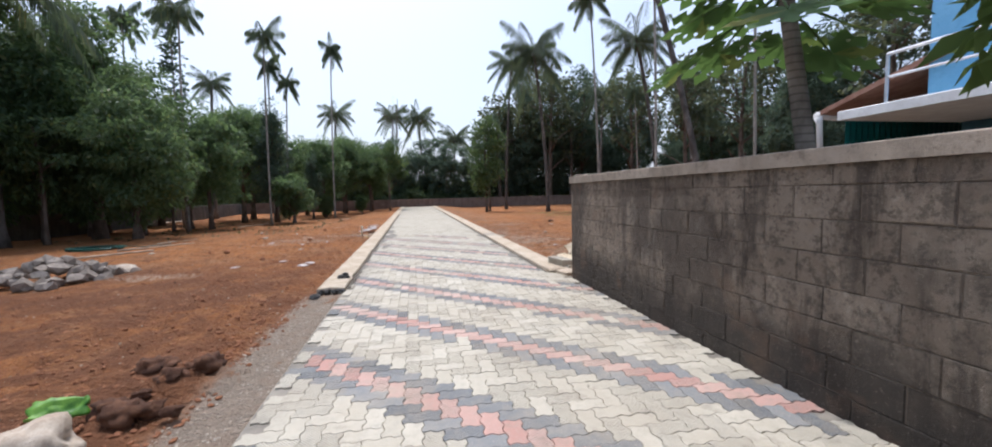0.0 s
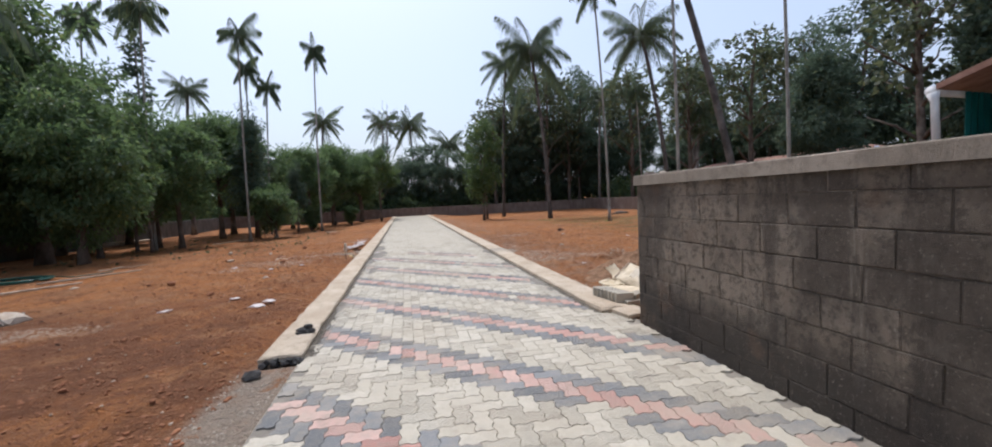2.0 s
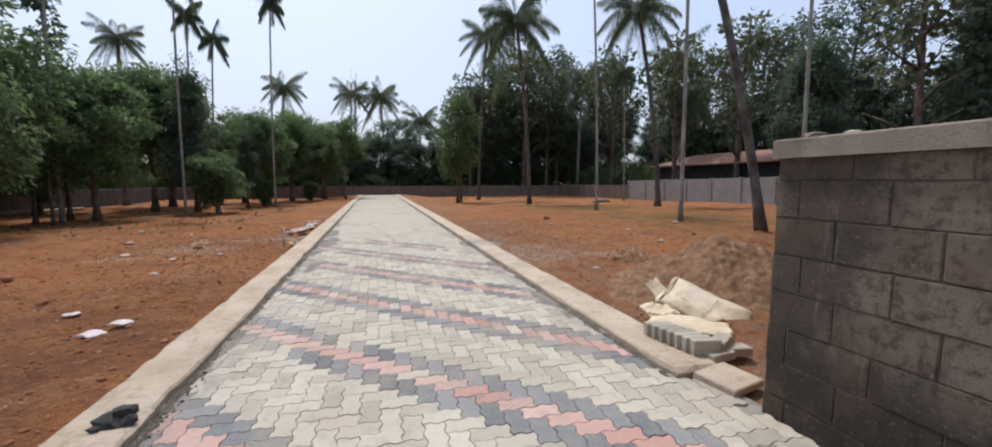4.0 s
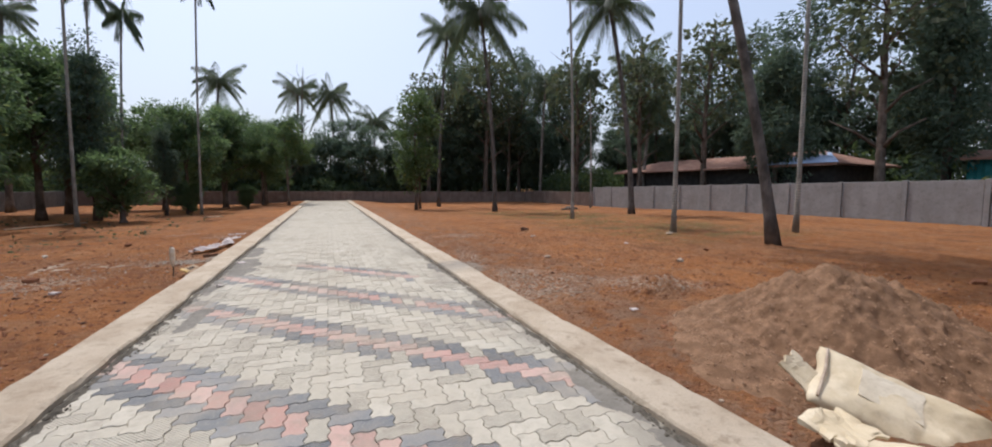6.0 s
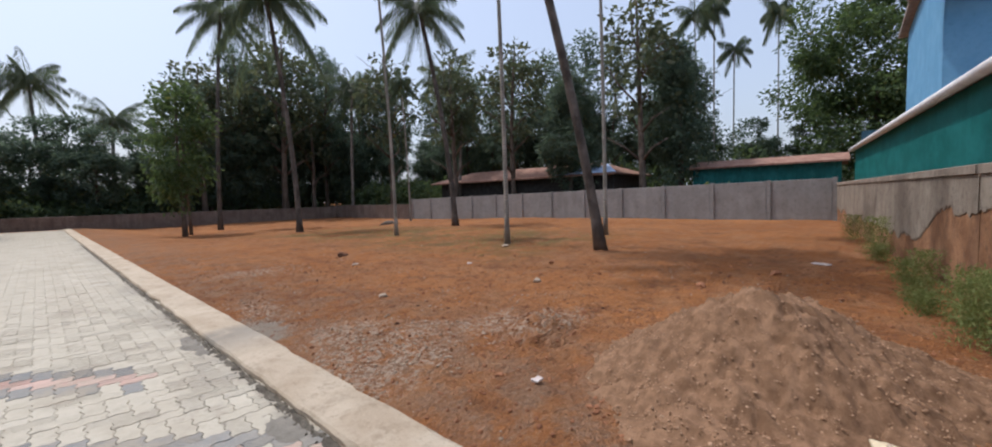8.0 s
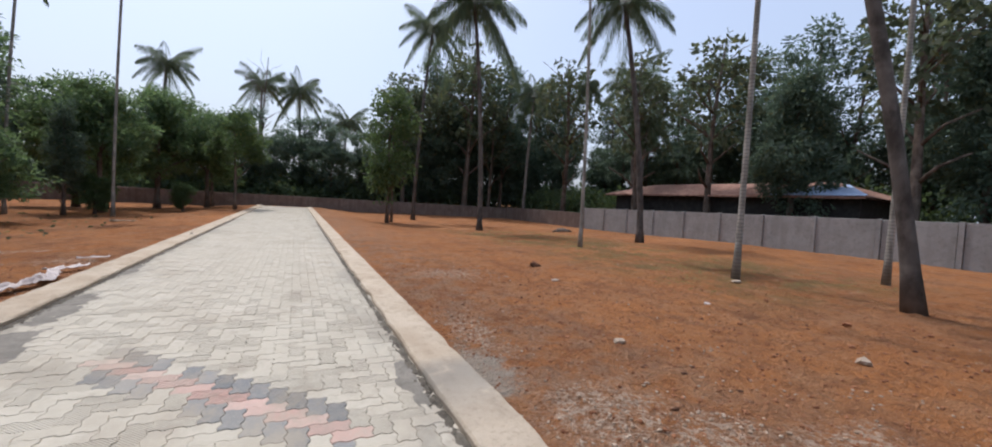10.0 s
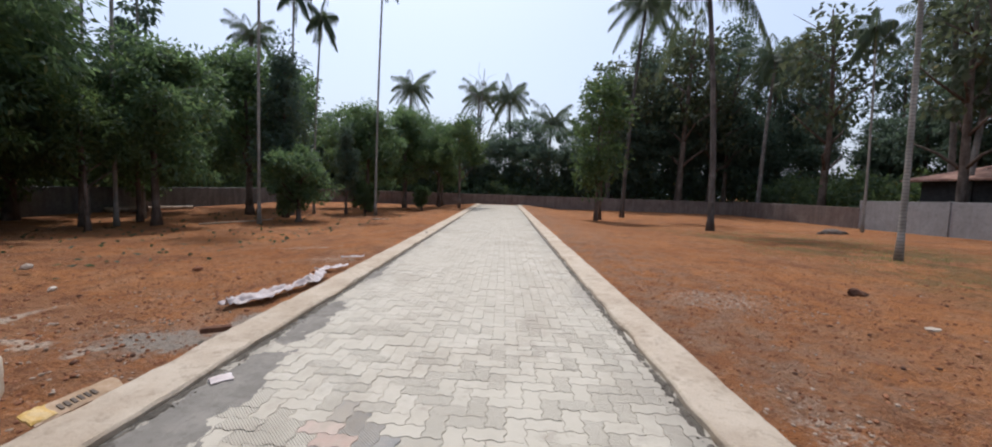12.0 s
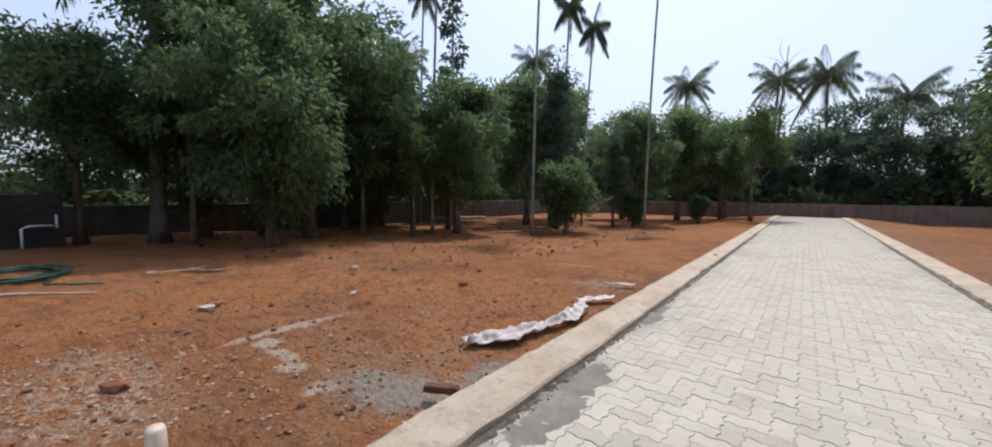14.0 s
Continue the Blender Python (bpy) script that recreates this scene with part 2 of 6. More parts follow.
def block_material():
    m = Mat("weathered_concrete_block", 0.92, spec=0.2)
    info = m.node("ObjectInfo")
    c = m.mix(info.outputs["Random"], (0.265, 0.208, 0.152), (0.34, 0.272, 0.203))
    # pitted lighter faces on some blocks
    c = m.mix(m.math("MULTIPLY", m.step(info.outputs["Random"], 0.76, 0.84), m.step(m.noise(22, 6, 0.8), 0.48, 0.64, 0, 0.6)), c, (0.46, 0.385, 0.30))
    c = m.mix(m.step(m.noise(2.6, 6, 0.7), 0.50, 0.64, 0, 0.6), c, (0.37, 0.305, 0.235))
    # broad black mould, running down the face
    c = m.mix(m.step(m.noise(0.75, 5, 0.65, stretch=(1, 1, 0.55)), 0.47, 0.61, 0, 0.8), c, (0.085, 0.067, 0.052))
    c = m.mix(m.step(m.noise(4.2, 6, 0.7, stretch=(1, 1, 0.16)), 0.50, 0.64, 0, 0.75), c, (0.085, 0.068, 0.053))
    c = m.mix(m.step(m.noise(6.5, 5, 0.7, stretch=(1, 1, 0.10)), 0.60, 0.70, 0, 0.5), c, (0.40, 0.335, 0.26))
    low = m.math("MULTIPLY", m.step(m.math("ADD", m.axis(2), m.math("MULTIPLY", m.noise(1.3, 6, 0.7), -1.0)), -0.30, 0.12, 1, 0), 0.85)
    c = m.mix(low, c, (0.05, 0.042, 0.034))
    c = m.mix(m.step(m.noise(16, 6, 0.8), 0.47, 0.62, 0, 0.7), c, (0.085, 0.07, 0.054))
    c = m.mix(m.step(m.noise(48, 4, 0.85), 0.57, 0.70, 0, 0.55), c, (0.48, 0.40, 0.305))
    c = m.mix(m.step(m.noise(2.2, 4, 0.6), 0.58, 0.72, 0, 0.5), c, (0.20, 0.13, 0.085))
    m.color(c)
    h = m.math("ADD", m.noise(38, 6, 0.8), m.math("MULTIPLY", m.noise(120, 3, 0.8), 0.6))
    return m.bump(h, 1.0, 0.03).m


def leaf_material(name, dark, light, gloss=0.6, glow=0.42, through=(0.20, 0.27, 0.07)):
    """Leaves that reflect weakly and let yellow-green light through."""
    m = Mat(name, gloss, spec=0.22)
    r = m.island()
    c = m.mix(r, dark, light)
    c = m.mix(m.step(r, 0.94, 0.97, 0, 0.6), c, (0.25, 0.20, 0.05))
    c = m.mix(m.step(m.noise(0.5, 3), 0.4, 0.65, 0, 0.5), c, tuple(v * 0.7 for v in dark))
    m.color(c)
    return m.translucent(m.mix(0.55, c, through), glow).m


def bark_material(name, a, b, ring=0.0):
    m = Mat(name, 0.95, spec=0.1)
    c = m.mix(m.step(m.noise(4, 6, 0.7, stretch=(1, 1, 0.4)), 0.35, 0.65), a, b)
    c = m.mix(m.step(m.noise(1.5, 4), 0.5, 0.7, 0, 0.6), c, tuple(min(1, v * 1.6) for v in b))
    if ring:
        wv = m.node("TexWave", Vector=m.pos(), Scale=ring, Distortion=1.5)
        wv.bands_direction = "Z"
        c = m.mix(m.step(wv.outputs["Fac"], 0.75, 0.95, 0, 0.5), c, tuple(v * 0.5 for v in a))
    m.color(c)
    return m.bump(m.noise(22, 5, 0.7, stretch=(1, 1, 0.3)), 0.8, 0.02).m


def plain_material(name, a, b, rough=0.6, metal=0.0, scale=6.0, bump=0.2, spec=0.3):
    m = Mat(name, rough, metal, spec)
    c = m.mix(m.step(m.noise(scale, 5, 0.65), 0.38, 0.66), a, b)
    c = m.mix(m.step(m.noise(scale * 9, 4, 0.7), 0.5, 0.75, 0, 0.3), c, tuple(v * 0.6 for v in a))
    m.color(c)
    return m.bump(m.noise(scale * 12, 4, 0.7), bump, 0.01).m


SOIL = soil_material()
PAVER_PALE = paver_material("pale_grey_paver", (0.45, 0.395, 0.298), (0.54, 0.482, 0.375), 0.8)
PAVER_RED = paver_material("faded_red_paver", (0.43, 0.215, 0.168), (0.55, 0.365, 0.295), 0.38)
PAVER_DARK = paver_material("charcoal_paver", (0.13, 0.135, 0.138), (0.225, 0.223, 0.215), 0.26)
def bed_material():
    m = Mat("jointing_mortar", 0.95, spec=0.15)
    c = m.mix(m.step(m.noise(3.0, 5, 0.65), 0.35, 0.65), (0.17, 0.148, 0.118), (0.28, 0.245, 0.195))
    d = m.math("MULTIPLY", m.step(m.axis(1), 8.0, 14.0, 0.1, 0.95), m.step(m.noise(1.4, 5, 0.65), 0.32, 0.55, 0.45, 1.0))
    c = m.mix(d, c, (0.43, 0.375, 0.295))
    m.color(c)
    return m.bump(m.noise(60, 5, 0.7), 0.6, 0.01).m


MORTAR = bed_material()
SMEAR = concrete_material("smeared_mortar", (0.19, 0.168, 0.135), (0.265, 0.236, 0.19), (0.14, 0.122, 0.096), scale=2.5, bump=0.6)
CRUST = concrete_material("crumbling_joint_mortar", (0.12, 0.10, 0.075), (0.20, 0.172, 0.13), (0.06, 0.05, 0.036), scale=3.0, bump=1.0)
KERB = concrete_material("cast_kerb_concrete", (0.44, 0.345, 0.24), (0.55, 0.455, 0.335), (0.29, 0.22, 0.145), scale=1.4, bump=1.0, wet=(12.2, 13.5))
BLOCK = block_material()
JOINT = concrete_material("wall_joint_mortar", (0.12, 0.096, 0.072), (0.27, 0.22, 0.168), (0.06, 0.048, 0.038), 0.6, 1.6)
CAP = concrete_material("coping_concrete", (0.27, 0.222, 0.168), (0.36, 0.30, 0.235), (0.15, 0.122, 0.092), 0.4, bump=0.8)
PANEL = concrete_material("precast_panel_concrete", (0.27, 0.258, 0.24), (0.335, 0.318, 0.295), (0.18, 0.17, 0.152), 0.25)
PLASTER = concrete_material("stained_cement_plaster", (0.25, 0.205, 0.155), (0.33, 0.28, 0.215), (0.115, 0.09, 0.066), 0.3, 1.3, bump=0.9)
LATERITE = concrete_material("rough_laterite", (0.22, 0.108, 0.052), (0.44, 0.235, 0.118), (0.13, 0.08, 0.052), 0.3, 1.6, bump=1.0)
# grey wall concrete taken down so its colour holds the trees' shade
WALL_SHADED = concrete_material("shade_darkened_wall_concrete", (0.125, 0.12, 0.105), (0.185, 0.175, 0.155), (0.06, 0.058, 0.05), 0.4)
OLDWALL = concrete_material("old_brown_wall", (0.17, 0.125, 0.10), (0.24, 0.185, 0.15), (0.10, 0.075, 0.06), 0.4)
# blue-grey in LEAF_DARK, LEAF_WOOD and FROND stands in for the haze of distance
LEAF_DARK = leaf_material("dark_glossy_leaf", (0.055, 0.098, 0.058), (0.13, 0.19, 0.09), 0.5, 0.52, (0.25, 0.35, 0.11))
LEAF_MID = leaf_material("mid_green_leaf", (0.045, 0.075, 0.04), (0.11, 0.155, 0.06), 0.6, 0.46, (0.19, 0.27, 0.07))
LEAF_LIGHT = leaf_material("light_green_leaf", (0.06, 0.105, 0.026), (0.15, 0.205, 0.05))
LEAF_WOOD = leaf_material("woodland_leaf", (0.068, 0.10, 0.076), (0.125, 0.172, 0.115), 0.6, 0.48, (0.17, 0.23, 0.13))
LEAF_UNDER = leaf_material("undergrowth_leaf", (0.045, 0.07, 0.045), (0.10, 0.14, 0.08), 0.8, 0.45)
LEAF_PAPAYA = leaf_material("papaya_leaf", (0.05, 0.10, 0.035), (0.10, 0.17, 0.055), 0.55, 0.35, (0.16, 0.26, 0.05))
LEAF_DRY = leaf_material("dry_teak_leaf", (0.05, 0.07, 0.04), (0.12, 0.125, 0.07), 0.6, 0.46, (0.16, 0.18, 0.08))
FROND = leaf_material("palm_frond", (0.06, 0.085, 0.055), (0.12, 0.155, 0.085), 0.5, 0.5, (0.19, 0.23, 0.10))
GRASS = leaf_material("weed_leaf", (0.13, 0.17, 0.05), (0.33, 0.35, 0.13), 0.7, 0.45, (0.30, 0.34, 0.09))
BARK = bark_material("brown_bark", (0.075, 0.055, 0.042), (0.15, 0.118, 0.092))
BARK_COCO = bark_material("dark_coconut_bark", (0.06, 0.051, 0.043), (0.125, 0.108, 0.092))
BARK_PALM = bark_material("grey_palm_bark", (0.13, 0.115, 0.098), (0.24, 0.215, 0.185), 5.0)
BARK_PALE = bark_material("pale_areca_bark", (0.20, 0.185, 0.155), (0.32, 0.295, 0.25), 4.0)
STONE = plain_material("broken_granite", (0.175, 0.14, 0.108), (0.34, 0.282, 0.225), 0.9, scale=5, bump=0.8)
ROCK_PALE = plain_material("pale_rubble_rock", (0.38, 0.29, 0.205), (0.54, 0.45, 0.345), 0.9, scale=6, bump=0.8)
CHIP = plain_material("tan_stone_chip", (0.30, 0.205, 0.13), (0.46, 0.35, 0.25), 0.9, scale=9, bump=0.0)
CRUMB = plain_material("soil_crumb", (0.22, 0.092, 0.043), (0.33, 0.145, 0.07), 0.95, scale=2, bump=0.0)
CLOD = plain_material("dark_soil_clod", (0.075, 0.034, 0.018), (0.16, 0.074, 0.038), 0.95, scale=8, bump=0.9)
GRAVEL = plain_material("crusher_dust", (0.175, 0.094, 0.047), (0.285, 0.162, 0.088), 0.95, scale=9, bump=0.9)
GRAIN = plain_material("loose_gravel", (0.28, 0.16, 0.085), (0.42, 0.27, 0.165), 0.95, scale=20, bump=0.0)
SACK = plain_material("woven_plastic_sack", (0.55, 0.44, 0.275), (0.66, 0.55, 0.375), 0.55, scale=4)
CLOTH = plain_material("dirty_white_cloth", (0.50, 0.41, 0.36), (0.64, 0.56, 0.50), 0.8, scale=7)
WOODEN = plain_material("weathered_wood", (0.34, 0.25, 0.17), (0.50, 0.40, 0.30), 0.85, scale=5)
TILE = plain_material("clay_roof_tile", (0.24, 0.125, 0.085), (0.36, 0.21, 0.15), 0.8, scale=3)
TEAL = plain_material("teal_painted_sheet", (0.010, 0.115, 0.105), (0.02, 0.16, 0.15), 0.5, scale=2)
BLUE = plain_material("sky_blue_house_paint", (0.14, 0.35, 0.56), (0.18, 0.41, 0.62), 0.7, scale=1.5, bump=0.05)
BLUE_SHEET = plain_material("pale_blue_sheet", (0.34, 0.44, 0.62), (0.44, 0.53, 0.70), 0.5, scale=2)
WHITE = plain_material("white_paint", (0.66, 0.64, 0.61), (0.78, 0.77, 0.74), 0.6, scale=4)
STEEL = plain_material("galvanised_steel", (0.55, 0.56, 0.57), (0.66, 0.67, 0.68), 0.35, 1.0, scale=9)
# blue wall paint with the dark of the veranda's inside mixed into it
DARKIN = plain_material("blue_wall_veranda_shade", (0.035, 0.095, 0.135), (0.05, 0.13, 0.175), 0.7, scale=2)
# near-black puts the barn's shaded open inside into the colour; pump house shares it
GLOOM = plain_material("near_black_barn_shade", (0.03, 0.028, 0.025), (0.05, 0.045, 0.04), 0.9, scale=3)
HOSE = plain_material("green_garden_hose", (0.008, 0.05, 0.036), (0.014, 0.075, 0.052), 0.4, scale=4)
YELLOW = plain_material("yellow_printed_plastic", (0.50, 0.30, 0.06), (0.58, 0.42, 0.20), 0.6, scale=8)
BOTTLE = plain_material("clouded_bottle_plastic", (0.55, 0.42, 0.28), (0.70, 0.60, 0.46), 0.3, scale=14, spec=0.5)
BANANA = plain_material("fresh_green_leaf", (0.05, 0.15, 0.012), (0.15, 0.30, 0.03), 0.4, scale=9)


# ---- mesh helpers ----
class Shape:
    """Collects faces of one mesh."""

    def __init__(self):
        self.v, self.f = [], []

    def add(self, verts, faces):
        o = len(self.v)
        self.v.extend([tuple(p) for p in verts])
        self.f.extend([tuple(i + o for i in q) for q in faces])
        return self

    def box(self, x0, x1, y0, y1, z0, z1, b=0.0, m=None):
        """A box, with its upper edges bevelled by b."""
        lo = [(x0, y0), (x1, y0), (x1, y1), (x0, y1)]
        hi = [(x0 + b, y0 + b), (x1 - b, y0 + b), (x1 - b, y1 - b), (x0 + b, y1 - b)]
        vs = [(*p, z0) for p in lo] + [(*p, z1 - b) for p in lo]
        fs = [(3, 2, 1, 0), (0, 1, 5, 4), (1, 2, 6, 5), (2, 3, 7, 6), (3, 0, 4, 7)]
        if b:
            vs += [(*p, z1) for p in hi]
            fs += [(4, 5, 9, 8), (5, 6, 10, 9), (6, 7, 11, 10), (7, 4, 8, 11), (8, 9, 10, 11)]
        else:
            fs += [(4, 5, 6, 7)]
        if m:
            vs = [m @ Vector(p) for p in vs]
        return self.add(vs, fs)

    def tube(self, pts, radii, sides=8, cap=True):
        """A tapered tube along points."""
        pts = [Vector(p) for p in pts]
        vs, fs = [], []
        for i, p in enumerate(pts):
            d = (pts[min(i + 1, len(pts) - 1)] - pts[max(i - 1, 0)]).normalized()
            a = d.cross(Vector((0.31, 0.95, 0.02))).normalized()
            b = d.cross(a)
            for k in range(sides):
                t = 2 * math.pi * k / sides
                vs.append(p + (a * math.cos(t) + b * math.sin(t)) * radii[i])
        for i in range(len(pts) - 1):
            for k in range(sides):
                k2 = (k + 1) % sides
                fs.append((i * sides + k, i * sides + k2, (i + 1) * sides + k2, (i + 1) * sides + k))
        if cap:
            fs.append(tuple(range(sides))[::-1])
            fs.append(tuple((len(pts) - 1) * sides + k for k in range(sides)))
        return self.add(vs, fs)

    def mesh(self, name, mat, smooth=False):
        me = bpy.data.meshes.new(name)
        me.from_pydata(self.v, [], self.f)
        me.materials.append(mat)
        if smooth:
            me.polygons.foreach_set("use_smooth", [True] * len(me.polygons))
        me.update()
        return me


def part(name, shape, mat, parent=None, label="", smooth=False):
    me = shape if isinstance(shape, bpy.types.Mesh) else shape.mesh(name, mat, smooth)
    ob = new(name, me)
    if parent:
        ob.parent = parent
    return tagged(ob, label)


def thing(name, label, category, m=None, group="", kind=""):
    ob = new(name)
    ob.empty_display_size = 0.2
    if m:
        ob.matrix_basis = m
    return tagged(ob, label, category, group, kind)


def solo(name, shape, mat, label, category, m=None, group="", kind="", smooth=False):
    ob = part(name, shape, mat, None, "", smooth)
    if m:
        ob.matrix_basis = m
    return tagged(ob, label, category, group, kind)


def structure(name, shape, mat, label, category, smooth=False):
    return solo(name, shape, mat, label, category, None, "", "structure", smooth)


def rock_shape(rng, r, squash=0.7, detail=1, rough=0.22):
    """A rough stone."""
    bm = bmesh.new()
    bmesh.ops.create_icosphere(bm, subdivisions=detail, radius=1)
    sx, sy, sz = r * rng.uniform(0.8, 1.25), r * rng.uniform(0.7, 1.1), r * squash
    off = Vector((rng.uniform(0, 90), rng.uniform(0, 90), rng.uniform(0, 90)))
    for v in bm.verts:
        k = 1 + rough * 2 * noise.noise(v.co * 1.4 + off) + rough * noise.noise(v.co * 3.5 + off)
        v.co = Vector((v.co.x * sx * k, v.co.y * sy * k, v.co.z * sz * k))
    bm.verts.index_update()
    s = Shape().add([v.co.copy() for v in bm.verts], [tuple(v.index for v in f.verts) for f in bm.faces])
    bm.free()
    return s


def quads_mesh(name, quads, mat):
    """A mesh of loose quads from an array (n, 4, 3)."""
    n = len(quads)
    me = bpy.data.meshes.new(name)
    me.vertices.add(n * 4)
    me.vertices.foreach_set("co", np.asarray(quads, np.float32).ravel())
    me.loops.add(n * 4)
    me.loops.foreach_set("vertex_index", np.arange(n * 4, dtype=np.int32))
    me.polygons.add(n)
    me.polygons.foreach_set("loop_start", np.arange(0, n * 4, 4, dtype=np.int32))
    me.materials.append(mat)
    me.update(calc_edges=True)
    me.validate()
    return me


def leaf_quads(rng, centres, heads, length, width):
    """Leaves as bent rhombs: at centres, pointing along heads."""
    n = len(centres)
    d = heads / np.linalg.norm(heads, axis=1, keepdims=True)
    s = np.cross(d, rng.normal(size=(n, 3)))
    s /= np.linalg.norm(s, axis=1, keepdims=True) + 1e-9
    up = np.cross(s, d)
    ln = (length * rng.uniform(0.6, 1.3, n))[:, None]
    wd = (width * rng.uniform(0.7, 1.25, n))[:, None]
    tip = centres + d * ln - up * ln * 0.12
    mid = centres + d * ln * 0.45 + up * ln * 0.05
    return np.stack([centres, mid + s * wd / 2, tip, mid - s * wd / 2], 1)


def crown_quads(rng, radii, centre, clumps, per, clump_r, length, width, droop=0.35, hollow=0.45, taper=0.0, lobes=0):
    """Leaf clumps spread through an uneven ellipsoid, or gathered on a few boughs where lobes are given."""
    u = rng.normal(size=(clumps, 3))
    u /= np.linalg.norm(u, axis=1, keepdims=True)
    rad = rng.uniform(hollow, 1.0, (clumps, 1)) ** 0.6 * rng.uniform(0.8, 1.12, (clumps, 1))
    c = u * rad
    if lobes:
        b = rng.normal(size=(lobes, 3))
        b /= np.linalg.norm(b, axis=1, keepdims=True)
        b *= rng.uniform(0.45, 0.78, (lobes, 1))
        size = rng.uniform(0.26, 0.48, (lobes, 1))
        pick = rng.integers(0, lobes, clumps)
        c = b[pick] + c * size[pick]
    if taper:
        c[:, :2] *= (1 - taper * (c[:, 2:] + 1) / 2)
    c = c * np.array(radii)
    out = []
    sizes = clump_r * rng.uniform(0.5, 1.35, clumps)
    for k in range(clumps):
        p = rng.normal(size=(per, 3))
        p /= np.linalg.norm(p, axis=1, keepdims=True)
        p *= rng.uniform(0.1, 1.0, (per, 1)) ** 0.6
        h = p + u[k] * 0.5 + np.array([0, 0, -droop]) + rng.normal(size=(per, 3)) * 0.5
        q = c[k] + p * sizes[k] * np.array([1, 1, 0.7])
        out.append(leaf_quads(rng, q, h, length, width))
    return np.concatenate(out) + np.array(centre)


def trunk_shape(rng, height, r0, r1, lean=(0.0, 0.0), limbs=5, limb_from=0.4, reach=1.2, sides=8):
    """A tapered trunk with limbs that rise into the crown."""
    s = Shape()
    n = 9
    pts, rad = [], []
    for i in range(n):
        t = i / (n - 1)
        w = 0.05 * height * 0.25 * math.sin(3.1 * t * 2 + 1.3)
        pts.append((lean[0] * t * t + w * 0.4, lean[1] * t * t - w * 0.3, height * t))
        rad.append((r0 + (r1 - r0) * t) * (1.45 if i == 0 else 1.0))
    s.tube(pts, rad, sides)
    for k in range(limbs):
        t = limb_from + (0.95 - limb_from) * k / max(1, limbs - 1)
        i = min(n - 2, int(t * (n - 1)))
        p = Vector(pts[i])
        a = rng.uniform(0, 2 * math.pi)
        l = reach * rng.uniform(0.7, 1.2)
        q = p + Vector((math.cos(a) * l * 0.5, math.sin(a) * l * 0.5, l * 0.45))
        e = p + Vector((math.cos(a + 0.3) * l, math.sin(a + 0.3) * l, l * 0.75))
        rr = rad[i] * 0.55
        s.tube([p, q, e], [rr, rr * 0.65, rr * 0.25], 5)
    return s


def frond_quads(rng, length, rise, droop, leaflets, leaf_len, leaf_w, hang):
    """One feather frond that starts at the origin along +x."""
    pts = []
    n = 12
    for i in range(n + 1):
        t = i / n
        pts.append((length * (t - 0.12 * droop * t * t), 0, length * (rise * t - droop * t * t)))
    pts = np.array(pts)
    qs = []
    for i in range(n):
        a, b = pts[i], pts[i + 1]
        w = 0.035 * (1 - i / n) + 0.008
        o = np.array([0, w, 0])
        qs.append([a - o, b - o * 0.8, b + o * 0.8, a + o])
        o = np.array([0, 0, w])
        qs.append([a - o, b - o * 0.8, b + o * 0.8, a + o])
    for i in range(leaflets):
        t = 0.12 + 0.88 * (i + rng.uniform(0, 0.8)) / leaflets
        x = t * n
        j = min(n - 1, int(x))
        p = pts[j] + (pts[j + 1] - pts[j]) * (x - j)
        along = pts[j + 1] - pts[j]
        along = along / np.linalg.norm(along)
        ll = leaf_len * (math.sin(math.pi * min(0.97, 0.12 + 0.83 * t)) ** 0.6) * rng.uniform(0.8, 1.1)
        for sgn in (-1, 1):
            d = along * 0.55 + np.array([0, sgn * 0.75, 0]) + np.array([0, 0, -hang * rng.uniform(0.6, 1.4)])
            d = d / np.linalg.norm(d)
            side = np.cross(d, np.array([0, 0, 1.0]))
            side = side / (np.linalg.norm(side) + 1e-6) * 0.6 + np.array([0, 0, 0.5]) * 0.6
            w = leaf_w * 0.5
            m = p + d * ll * 0.5
            e = p + d * ll + np.array([0, 0, -ll * 0.25 * hang])
            qs.append([p, m + side * w, e, m - side * w])
    return np.array(qs)


def palm_crown(name, rng, fronds, length, leaflets, leaf_len, leaf_w, hang, low, mat):
    """A head of fronds, from upright in the middle to hanging at the outside."""
    out = []
    for k in range(fronds):
        t = k / (fronds - 1)
        q = frond_quads(rng, length * rng.uniform(0.85, 1.08), 1.45 - (1.45 + low) * t + rng.uniform(-0.1, 0.1),
                        0.62 + 0.3 * t, leaflets, leaf_len, leaf_w, hang)
        a = k * 2.399 + rng.uniform(-0.2, 0.2)
        c, s = math.cos(a), math.sin(a)
        rot = np.array([[c, -s, 0], [s, c, 0], [0, 0, 1]])
        out.append(q @ rot.T)
    return quads_mesh(name, np.concatenate(out), mat)


# ---- ground ----
def graded(inner0, inner1, step, outer):
    """Even steps inside, growing steps out to the horizon."""
    mid = list(np.arange(inner0, inner1 + 1e-6, step))
    lo, hi, d = [], [], step
    p = inner0
    while p > -outer:
        d *= 1.35
        p -= d
        lo.append(p)
    p, d = inner1, step
    while p < outer:
        d *= 1.35
        p += d
        hi.append(p)
    return np.array(lo[::-1] + mid + hi)


def fall(x, y):
    """How far the plot lies below the road, falling gently towards its far corners."""
    t = (y - 13) / 13 if x < 0.7 else (y - 20) / 18
    t = max(0.0, min(1.0, t))
    k = max(0.0, min(1.0, max(-1.3 - x, x - 2.85) / 3.5))
    return 0.29 * t * t * (3 - 2 * t) * k


